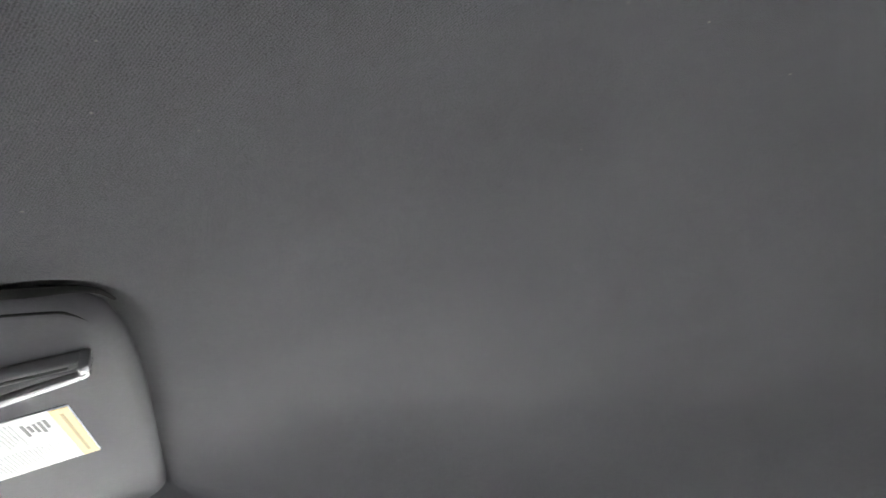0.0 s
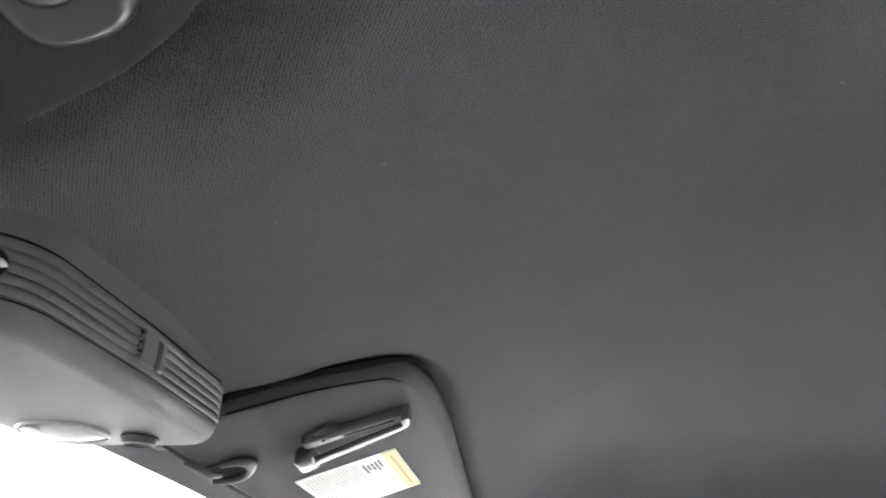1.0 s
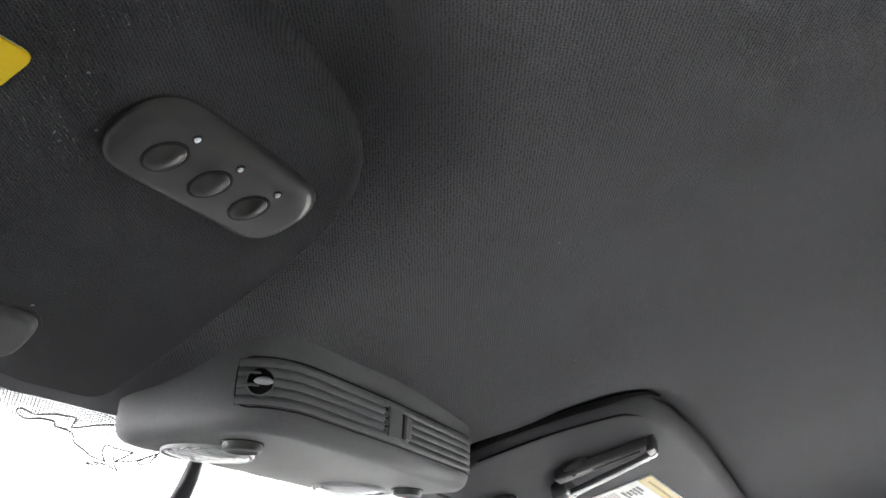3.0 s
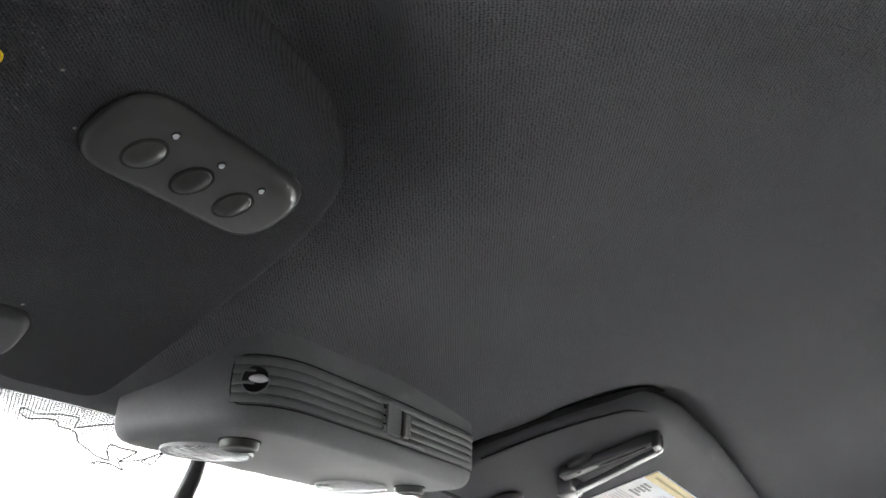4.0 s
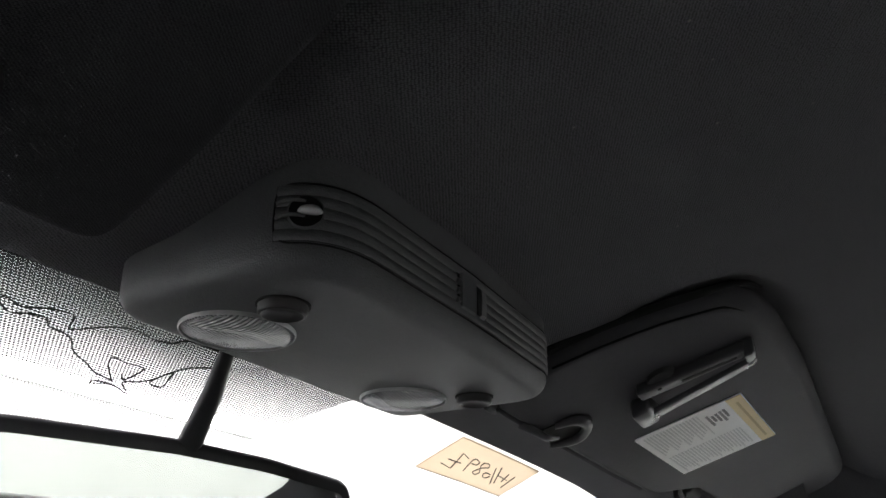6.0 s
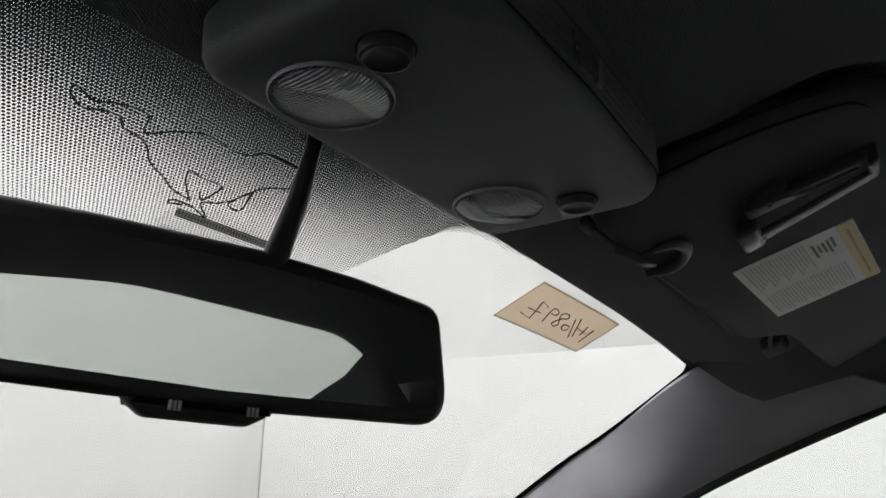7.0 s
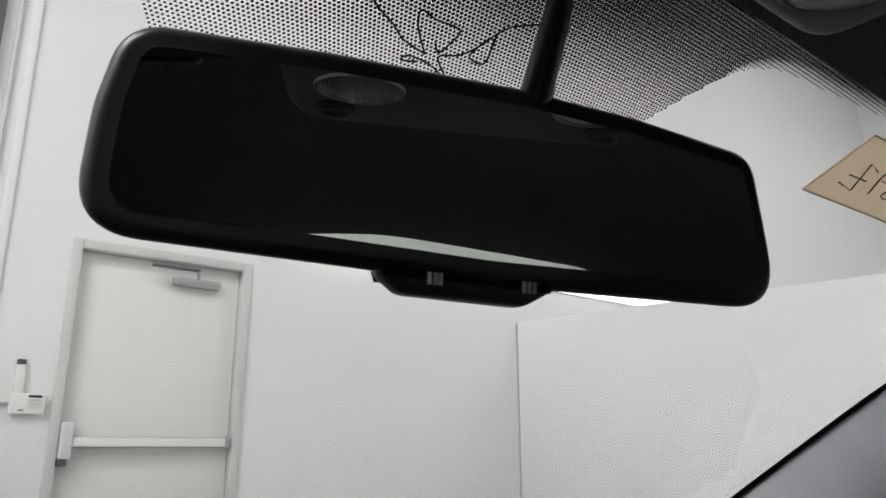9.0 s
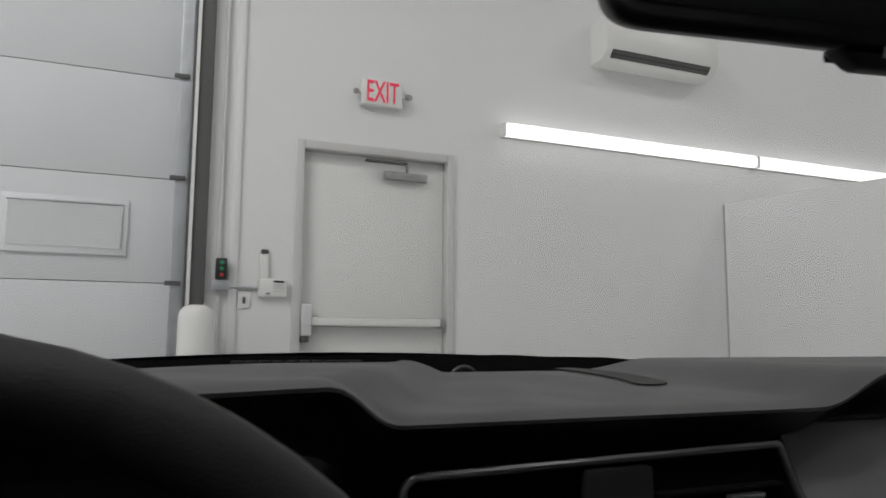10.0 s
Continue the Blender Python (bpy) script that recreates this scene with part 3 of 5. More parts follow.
# ---------------------------------------------------------------- the car: shapes shared by several parts
def catmull(table, t):
    """Smooth values through the rows of a small table of (t, a, b, ...)."""
    n = len(table)
    if t <= table[0][0]:
        return list(table[0][1:])
    if t >= table[-1][0]:
        return list(table[-1][1:])
    i = max(k for k in range(n - 1) if table[k][0] <= t)
    p0, p1, p2, p3 = table[max(i - 1, 0)], table[i], table[i + 1], table[min(i + 2, n - 1)]
    k = (t - p1[0]) / (p2[0] - p1[0])
    out = []
    for c in range(1, len(p1)):
        h = p2[0] - p1[0]
        m1 = (p2[c] - p0[c]) / (p2[0] - p0[0]) * h
        m2 = (p3[c] - p1[c]) / (p3[0] - p1[0]) * h
        out.append((2 * k ** 3 - 3 * k ** 2 + 1) * p1[c] + (k ** 3 - 2 * k ** 2 + k) * m1 + (-2 * k ** 3 + 3 * k ** 2) * p2[c] + (k ** 3 - k ** 2) * m2)
    return out


LINER_Z = [(-1.36, 1.334), (-1.0, 1.364), (-0.7, 1.378), (-0.5, 1.379), (-0.38, 1.372), (-0.28, 1.347), (-0.20, 1.3185), (-0.16, 1.3045), (-0.10, 1.2895), (-0.05, 1.2790), (-0.03, 1.277)]


def liner(x, y):
    """Height of the roof lining."""
    k = smooth01(-0.14, -0.04, y)
    if x < 0:
        gap = max(0.0, math.hypot(max(0.0, 0.194 + x), max(0.0, -0.211 - y)) - 0.050)
        dish = 0.046 * math.exp(-gap / 0.026) * (1 - smooth01(-0.16, -0.085, y))
    else:
        gap = max(0.0, math.hypot(max(0.0, 0.195 - x), max(0.0, -0.200 - y)) - 0.058)
        dish = 0.016 * math.exp(-(gap / (0.006 + 0.010 * smooth01(0.17, 0.24, x))) ** 1.5) * (1 - smooth01(-0.16, -0.085, y))
    side = 0.094 * (math.sqrt(x * x + 0.004) - 0.0632) + (0.9 + 1.9 * smooth01(0.24, 0.42, -y)) * max(0.0, abs(x) - 0.50 + 0.06 * smooth01(0.24, 0.42, -y)) ** 2
    return catmull(LINER_Z, y)[0] + dish - side * (1 - k) - 0.065 * x * x * k


def visor_plane(x, y):
    return 1.3065 - 0.332 * (y + 0.19) - 0.094 * abs(x)


def screen(x, y):
    """Height of the windscreen glass."""
    return 1.298 - 0.35 * y - 0.16 * x * x


def header_y(x):
    return -0.038 - 0.018 * x * x


# lining
bm = sheet(lambda u, v: Vector((-0.60 + 1.2 * u, -1.36 + v * (1.36 + header_y(-0.6 + 1.2 * u)), liner(-0.6 + 1.2 * u, -1.36 + v * (1.36 + header_y(-0.6 + 1.2 * u))))), 340, 520, (0, 0, 0.006))
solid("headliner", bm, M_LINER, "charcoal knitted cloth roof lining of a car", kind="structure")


def header_trim(u, v):
    x = -0.575 + 1.15 * u
    y = header_y(x) + 0.0005
    a, b = Vector((x, y, liner(x, y) + 0.0005)), Vector((x, y + 0.006, screen(x, y + 0.006) - 0.003))
    p = a.lerp(b, v)
    p.y += 0.005 * math.sin(math.pi * v)
    return p


solid("header_trim", sheet(header_trim, 40, 6, (0, -0.004, 0.0)), M_RUBBER, "black edge trim along the top of the windscreen", kind="structure")

# windscreen, with its black border and dotted shade band
WB = [(-0.045, 0.566), (0.085, 0.637), (0.17, 0.672), (0.36, 0.770), (0.66, 0.92), (0.93, 1.02)]


def screen_half(y):
    return catmull(WB, y)[0]


def screen_point(u, v):
    y = -0.05 + v * 1.0
    x = (2 * u - 1) * (screen_half(y) + 0.03)
    yy = y - 0.10 * x * x * smooth01(0.2, 0.9, v)
    return Vector((x, yy, screen(x, yy) + 0.001))


ws = thing("windscreen", "clear raked car windscreen with a dotted black shade band", "windscreen", (0, 0.4, 1.16), kind="structure")
WSO = Matrix.Translation((0, -0.4, -1.16))
bm = sheet(screen_point, 40, 40, (0, 0.0015, 0.004))
bmesh.ops.transform(bm, matrix=WSO, verts=bm.verts)
g = part("pane", bm, M_GLASS, ws)
g.visible_shadow = False


def border(side):
    def f(u, v):
        y = -0.048 + u * 0.98
        x = side * (screen_half(y) - 0.004 + v * 0.032)
        return Vector((x, y, screen(x, y) - 0.0015)) - Vector((0, 0.4, 1.16))
    return f


for side in (-1, 1):
    part("black_border", sheet(border(side), 40, 2, (0, 0, 0.0012)), M_BLACK, ws, "black ceramic edge band")


def lower_band(u, v):
    x = (2 * u - 1) * 0.98
    y = 0.757 + 0.19 * v - 0.19 * (x - 0.07) ** 2
    return Vector((x, y, screen(x, y) - 0.0015)) - Vector((0, 0.4, 1.16))


part("lower_band", sheet(lower_band, 40, 4, (0, 0, 0.0012)), M_BLACK, ws, "black ceramic band along the bottom edge")


BAND_EDGE = [(-0.12, 0.114), (-0.0733, 0.1256), (-0.0525, 0.131), (-0.031, 0.1368), (-0.018, 0.142), (-0.006, 0.1485), (0.0015, 0.158), (0.0073, 0.175), (0.0110, 0.21), (0.0190, 0.278), (0.026, 0.33)]


BAND_RISE = [(b, -a) for a, b in BAND_EDGE]


def dot_band():
    """The shade band: round dots that shrink away from the roof edge, in staggered rows."""
    verts, faces = [], []
    step, rowh = 0.0021, 0.00182
    for j in range(-25, 84):
        y = header_y(0) + 0.030 + j * rowh
        fade = smooth01(-0.012, 0.118, y)
        r = step * (0.63 - 0.39 * fade ** 0.9)
        for i in range(-312, 313):
            x = (i + 0.5 * (j % 2)) * step
            yy = y - 0.02 * x * x
            d = x - catmull(BAND_EDGE, -yy)[0] if x > 0 else -x - (0.168 - 0.56 * max(y, 0.0))
            edge = 0.035 * max(0.0, 1 - (y + 0.012) / 0.022) ** 2 if y > -0.012 else 0.05
            if abs(x) > screen_half(yy) - 0.012 or x > 0.33:
                continue
            if d > 0 and (x > 0 or y > 0.012 or d > edge):
                continue
            rr = r * (1 - 0.10 * smooth01(0.02, 0.13, x))
            if x > 0.145:
                rr *= 0.50 + 0.5 * smooth01(0.0, 0.010, catmull(BAND_RISE, x)[0] - yy)
            k = len(verts)
            for a in range(6):
                px, py = x + rr * math.cos(a * math.pi / 3), yy + rr * math.sin(a * math.pi / 3) * 0.93
                verts.append((px, py - 0.4, screen(px, py) - 0.0022 - 1.16))
            faces.append(tuple(range(k, k + 6)))
    me = bpy.data.meshes.new("dot_band")
    me.from_pydata(verts, [], faces)
    me.materials.append(M_BLACK)
    ob = new("dot_band", me)
    ob.parent = ws
    return tagged(ob, "fine black dots printed on the glass", kind="stuff")


dot_band()


def upper_band(u, v):
    x = (2 * u - 1) * 0.555
    y = (header_y(x) - 0.008) * (1 - v) + (header_y(x) + 0.009) * v
    return Vector((x, y, screen(x, y) - 0.0015)) - Vector((0, 0.4, 1.16))


part("upper_band", sheet(upper_band, 40, 3, (0, 0, 0.0012)), M_BLACK, ws, "black ceramic band along the roof edge")


def horse_outline():
    """A line drawing of a running horse printed in the dots, as a plain shape."""
    lines = [[(-0.0945, 0.0250), (-0.0835, 0.0288), (-0.0745, 0.0250), (-0.0611, 0.0240), (-0.0562, 0.0335), (-0.0515, 0.0320), (-0.0444, 0.0259), (-0.0343, 0.0209), (-0.0254, 0.0203), (-0.0159, 0.0221), (-0.0051, 0.0205), (0.0019, 0.0146), (0.0215, 0.0138), (0.0353, 0.0119)],
             [(-0.0945, 0.0250), (-0.0940, 0.0294), (-0.0853, 0.0346), (-0.0783, 0.0321), (-0.0699, 0.0312), (-0.0647, 0.0361), (-0.0556, 0.0376), (-0.0488, 0.0410), (-0.0407, 0.0491), (-0.0278, 0.0552), (-0.0191, 0.0601), (-0.0061, 0.0628)],
             [(-0.0061, 0.0628), (-0.0150, 0.0546), (-0.0199, 0.0487), (-0.0209, 0.0442), (-0.0127, 0.0457), (-0.0028, 0.0454), (0.0012, 0.0475), (-0.0006, 0.0596), (-0.0058, 0.0555)],
             [(-0.0068, 0.0679), (-0.0142, 0.0698), (-0.0121, 0.0664), (0.0, 0.0670), (0.0113, 0.0708), (0.0006, 0.0620), (0.0081, 0.0575), (0.0131, 0.0511), (0.0192, 0.0364), (0.0306, 0.0292), (0.0442, 0.0245)],
             [(0.0138, 0.0507), (0.0135, 0.0558), (0.0190, 0.0574), (0.0226, 0.0552), (0.0172, 0.0414)]]
    for pts in lines:
        table = [(k, *p) for k, p in enumerate(pts)]
        fine = [catmull(table, k / 6 * 1.0) for k in range((len(pts) - 1) * 6 + 1)]
        bm = bmesh.new()
        tube(bm, [(x, y - 0.4, screen(x, y) - 0.0030 - 1.16) for x, y in fine], 0.0005, 5, True)
        part("horse_line", bm, M_BLACK, ws)


horse_outline()

def glass_corner(side):
    """Black triangle with a hollow edge in an upper corner of the glass."""
    def f(u, v):
        c = Vector((0.572, header_y(0.57) + 0.004))
        a, b = c + Vector((-0.030, 0.001)), c + Vector((0.017, 0.030))
        arc = a * (1 - u) ** 2 + (c + Vector((-0.004, 0.006))) * 2 * u * (1 - u) + b * u * u
        p = (c + Vector((0.006, -0.008))).lerp(arc, v)
        return Vector((side * p.x, p.y, screen(p.x, p.y) - 0.0018)) - Vector((0, 0.4, 1.16))
    return f


for side in (-1, 1):
    part("corner_band", sheet(glass_corner(side), 12, 3, (0, 0, 0.0012)), M_BLACK, ws, "rounded black corner of the glass")

# handwritten paper on the glass
paper = thing("paper_note", "tan paper note with handwriting stuck on the windscreen", "note", (0.349, 0.014, 1.27))
PC = [(0.2803, 0.0419), (0.2728, -0.0086), (0.4028, -0.0195), (0.4135, 0.0283)]


def paper_point(u, v, lift):
    a = Vector(PC[0]).lerp(Vector(PC[3]), u)
    b = Vector(PC[1]).lerp(Vector(PC[2]), u)
    p = a.lerp(b, v)
    return Vector((p.x, p.y, screen(p.x, p.y) - lift)) - Vector((0.349, 0.014, 1.27))


part("sheet", sheet(lambda u, v: paper_point(u, v, 0.0042), 10, 6, (0, 0, 0.0006)), M_PAPER, paper)
for n, f in (("edge", lambda u, v: paper_point(u, 0.014 * v, 0.0048)), ("edge", lambda u, v: paper_point(u, 1 - 0.014 * v, 0.0048)), ("edge", lambda u, v: paper_point(0.006 * v, u, 0.0048)), ("edge", lambda u, v: paper_point(1 - 0.006 * v, u, 0.0048))):
    part(n, sheet(f, 6, 1, (0, 0, 0.0004)), M_PAPEREDGE, paper, "darker brown paper edge")
for pts in ([(0.142, 0.283), (0.266, 0.239), (0.187, 0.673), (0.28, 0.61)], [(0.146, 0.431), (0.28, 0.438)], [(0.388, 0.292), (0.338, 0.579), (0.351, 0.655), (0.412, 0.613), (0.417, 0.533), (0.365, 0.524)],
            [(0.456, 0.647), (0.51, 0.662), (0.544, 0.583), (0.5, 0.522), (0.479, 0.432), (0.476, 0.34), (0.52, 0.309), (0.534, 0.38), (0.505, 0.457), (0.461, 0.561), (0.456, 0.647)],
            [(0.609, 0.643), (0.759, 0.223)], [(0.643, 0.445), (0.584, 0.438), (0.598, 0.345), (0.645, 0.318), (0.663, 0.397)], [(0.65, 0.703), (0.779, 0.284)], [(0.712, 0.499), (0.851, 0.468)], [(0.79, 0.626), (0.823, 0.381)], [(0.875, 0.619), (0.895, 0.233)]):
    fine = [catmull([(k, *p) for k, p in enumerate(pts)], k / 4) for k in range(4 * (len(pts) - 1) + 1)] if len(pts) > 4 else pts
    part("pen_stroke", a_tube([paper_point(u, v, 0.0046) for u, v in fine], 0.00055, 5), M_INKBLK, paper)

# ---------------------------------------------------------------- pillars, rails, side glass
PIL = [(-0.15, 0.560, -0.120, 1.268, 0.652, -0.230, 1.224), (0.0, 0.560, -0.046, 1.254, 0.655, -0.150, 1.196), (0.25, 0.637, 0.085, 1.199, 0.668, -0.020, 1.143), (0.5, 0.675, 0.170, 1.162, 0.690, 0.095, 1.086), (0.75, 0.775, 0.360, 1.072, 0.735, 0.270, 1.005), (1.0, 0.93, 0.66, 0.925, 0.80, 0.50, 0.915)]


def pillar(side):
    def f(u, v):
        u = -0.15 + 1.15 * u
        r = catmull(PIL, u)
        a, b = Vector(r[:3]), Vector(r[3:])
        p = a.lerp(b, v)
        bulge = 0.016 * smooth01(-0.15, 0.12, u) * math.sin(math.pi * min(1, v * 1.05)) ** 0.8
        p += Vector((-0.75, -0.15, -0.62)) * bulge
        return Vector((side * p.x, p.y, p.z))
    return f


RAIL_Z = [(-1.36, 1.19), (-0.8, 1.235), (-0.5, 1.245), (-0.3, 1.238), (-0.22, 1.222), (-0.15, 1.196)]


def rail(side):
    def f(u, v):
        yi, yo = -1.36 + u * (1.36 - 0.046), -1.36 + u * (1.36 - 0.15)
        xi = 0.5995 - 0.0395 * smooth01(-0.2, -0.046, yi)
        a = Vector((xi, yi, liner(min(xi, 0.6), min(yi, -0.046)) + 0.001))
        b = Vector((0.655, yo, catmull(RAIL_Z, yo)[0]))
        c = a + Vector((0.052, 0, -0.016))
        c.y = (a.y + b.y) / 2
        p = a * (1 - v) ** 2 + c * 2 * v * (1 - v) + b * v * v
        return Vector((side * p.x, p.y, p.z))
    return f


FLAP = [(0.0, 0.546, -0.047, 1.2555), (0.42, 0.600, -0.0895, 1.2190), (0.62, 0.594, -0.130, 1.2275), (1.0, 0.590, -0.230, 1.2500)]


def flap(side):
    def f(u, v):
        y = -0.048 - 0.182 * u
        a = Vector((0.545, y, liner(0.545, y) + 0.001))
        b = Vector(lerp_row(FLAP, u))
        p = a.lerp(b, v)
        return Vector((side * p.x, p.y, p.z))
    return f


for side, nm in ((1, "passenger"), (-1, "driver")):
    solid("headliner_corner", sheet(flap(side), 30, 8, (side * 0.003, 0, 0.003)), M_LINER, "corner of the charcoal cloth roof lining", kind="structure")
    solid("pillar_trim", sheet(pillar(side), 46, 14, (side * 0.006, 0.002, 0.004)), M_PILLAR, "grey plastic windscreen pillar trim", kind="structure")
    solid("roof_rail_trim", sheet(rail(side), 50, 10, (side * 0.006, 0, 0.006)), M_LINER, "dark cloth-covered roof side rail", kind="structure")
    bm = bmesh.new()
    tube(bm, [(side * (catmull(PIL, k / 20)[3] + 0.004), catmull(PIL, k / 20)[4], catmull(PIL, k / 20)[5] - 0.002) for k in range(20, -1, -1)] + [(side * 0.659, y / 100, catmull(RAIL_Z, y / 100)[0] - 0.002) for y in range(-20, -136, -8)], 0.006, 8)
    solid("door_seal", bm, M_RUBBER, "black rubber door seal", kind="structure")

    def glass_f(u, v, side=side):
        y = 0.30 - 1.02 * u
        top = catmull(RAIL_Z, min(y, -0.15))[0] if y < -0.15 else catmull([(-0.15, 1.196), (-0.02, 1.143), (0.095, 1.086), (0.30, 0.99)], y)[0]
        z = 0.93 + (top - 0.93) * v
        return Vector((side * (0.775 - 0.11 * (z - 0.93) / 0.3), y, z))
    # driver's pane is out of view; its darkness and shadow only hold back light
    w = solid("side_window", sheet(glass_f, 24, 6, (side * 0.004, 0, 0)), M_SIDEGLASS if side > 0 else M_DIMGLASS, "clear car door window" if side > 0 else "unseen car door window, darkened to cut light from its side", "window", kind="structure")
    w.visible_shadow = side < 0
    # sail panel and outside mirror
    solid("sail_panel", a_slab(fillet([Vector((0.105, 1.098)), Vector((0.44, 0.93)), Vector((0.105, 0.93))], [0.012, 0.01, 0.006]), 0, 0.012, 0.004, m=Matrix(((0, 0, side, side * 0.722), (1, 0, 0, 0), (0, 1, 0, 0), (0, 0, 0, 1)))),
          M_DARKPL, "black plastic triangle in the corner of the door window", kind="structure")
    om = thing("outside_mirror", "black car door mirror housing", "car mirror", (side * 0.91, 0.17, 1.02), group="outside mirrors")
    bm = a_slab(fillet([Vector((-0.1, -0.055)), Vector((0.1, -0.06)), Vector((0.11, 0.05)), Vector((-0.09, 0.06))], 0.035), 0, 0.10, 0.012, 0.05, m=Matrix(((side, 0, 0, 0), (0, 0, 1, 0), (0, 1, 0, 0), (0, 0, 0, 1))))
    part("housing", bm, M_PAINT, om)
    part("mirror_glass", a_slab(fillet([Vector((-0.088, -0.045)), Vector((0.088, -0.048)), Vector((0.096, 0.04)), Vector((-0.08, 0.048))], 0.03), -0.003, -0.0005, m=Matrix(((side, 0, 0, 0), (0, 0, 1, 0), (0, 1, 0, 0), (0, 0, 0, 1)))), M_MIRROR, om)
    part("foot", a_box((-side * 0.135, 0.02, -0.06), (-side * 0.06, 0.08, -0.02), 0.012, 3), M_DARKPL, om)

# ---------------------------------------------------------------- body shell behind and below
solid("roof_skin", sheet(lambda u, v: Vector(((-0.64 + 1.28 * u), -1.40 + 1.37 * v, liner(0.9 * (-0.60 + 1.2 * u), -1.36 + 1.33 * v) + 0.032)), 30, 40, (0, 0, 0.003)), M_PAINT, "dark painted car roof panel", kind="structure")
for side in (-1, 1):
    solid("car_door", a_box((side * 0.775, -1.1, 0.25), (side * 0.90, 0.95, 0.93), 0.03, 4), M_DOORTRIM, "grey car door below the window line", "car door", kind="structure")
    solid("rear_quarter", a_box((side * 0.70, -2.6, 0.25), (side * 0.90, -1.11, 0.94), 0.04, 4), M_DARKPL, "dark car rear quarter panel", kind="structure")

    def cpil(u, v, side=side):
        inner = 0.555 - 0.09 * v - 0.055 * (1 - min(1.0, v / 0.16)) ** 2
        x = inner + (0.71 - inner) * u
        z = liner(min(x, 0.6), -1.36) - 1.6 * max(0.0, x - 0.6)
        k = 8 * v
        if k < 1.5:
            return Vector((side * x, -1.318 - 0.020 * k, z + (0.008 + 0.55 * max(0.0, x - 0.585)) * (1 - k) - 0.006 * k))
        return Vector((side * x, -1.322 - 0.659 * v, z - 0.30 * v - 0.006))
    solid("rear_pillar_trim", sheet(cpil, 20, 32, (0, 0, -0.002)), M_LINER, "dark cloth-covered rear roof pillar trim", kind="structure")
    def quarter(u, v, side=side):
        y = -0.71 - 1.28 * u
        top = catmull(RAIL_Z, y)[0] - 0.48 * max(0.0, -1.37 - y)
        z = 0.90 + (top - 0.90) * v
        return Vector((side * (0.775 - 0.115 * (z - 0.93) / 0.3 - 0.02 * math.sin(math.pi * v) - 0.026 * v ** 6), y, z + 0.004 * v))
    solid("quarter_trim", sheet(quarter, 30, 8, (side * 0.012, 0, 0)), M_DARKPL, "dark trim panel beside the rear seat", kind="structure")
M_REAR = pane_material("rear_glass", (0.80, 0.81, 0.80))
w = solid("rear_window", sheet(lambda u, v: Vector(((2 * u - 1) * (0.60 - 0.08 * v), -1.36 - 0.62 * v, 1.334 - 0.094 * (math.sqrt(((2 * u - 1) * 0.6) ** 2 + 0.004) - 0.063) * (1 - v) - 0.334 * v)), 20, 12, (0, 0, 0.004)), M_REAR, "raked car rear window", "window", kind="structure")
w.visible_shadow = False
solid("parcel_shelf", a_box((-0.68, -2.05, 0.93), (0.68, -1.50, 0.965), 0.01), M_DARKPL, "dark rear parcel shelf", kind="structure")
solid("floor_pan", a_box((-0.78, -2.6, 0.16), (0.78, 1.0, 0.26), 0.02), M_CARPET, "dark carpeted car floor", kind="structure")
rs = thing("rear_bench", "grey leather rear bench seat with padded backs", "car seat", (0, -1.35, 0.26))
for x0, x1 in ((-0.62, -0.22), (-0.20, 0.20), (0.22, 0.62)):
    part("backrest", a_box((x0, -0.12, 0.25), (x1, 0.05, 0.86), 0.05, 5), M_SEAT, rs)
part("cushion", a_box((-0.62, 0.02, 0.0), (0.62, 0.50, 0.24), 0.06, 5), M_SEAT, rs)
for sx in (-1, 1):
    fs = thing("front_seat", "grey leather front car seat with a headrest", "car seat", (sx * 0.38, -0.62, 0.26), group="front seats")
    part("cushion", a_box((-0.25, -0.20, 0.05), (0.25, 0.36, 0.24), 0.06, 5), M_SEAT, fs)
    part("backrest", a_box((-0.25, -0.09, 0.0), (0.25, 0.06, 0.52), 0.06, 5, m=Matrix.Translation((0, -0.14, 0.20)) @ pose(0, 0, 0, 16, 0, 0)), M_SEAT, fs)
    hr = part("headrest", a_box((-0.13, -0.06, 0.0), (0.13, 0.04, 0.17), 0.045, 5, m=Matrix.Translation((0, -0.325, 0.70)) @ pose(0, 0, 0, 10, 0, 0)), M_SEAT, fs)
    for x in (-0.06, 0.06):
        part("headrest_post", a_tube([(x, -0.30, 0.64), (x, -0.33, 0.72)], 0.007, 8), M_CHROME, hr)
hood = sheet(lambda u, v: Vector(((2 * u - 1) * 0.85, 0.93 + 1.15 * v, 0.925 + 0.050 * math.sin(math.pi * min(1, v * 0.62 + 0.12)) - 0.035 * (2 * u - 1) ** 2 - 0.16 * max(0, v - 0.55) ** 2 * 2)), 30, 24, (0, 0, -0.02))
solid("bonnet", hood, M_PAINT, "black painted car bonnet seen over the dashboard", "car bonnet", kind="structure")
solid("front_body", a_box((-0.88, 0.97, 0.22), (0.88, 2.2, 0.86), 0.06, 4), M_PAINT, "dark car front body", kind="structure")
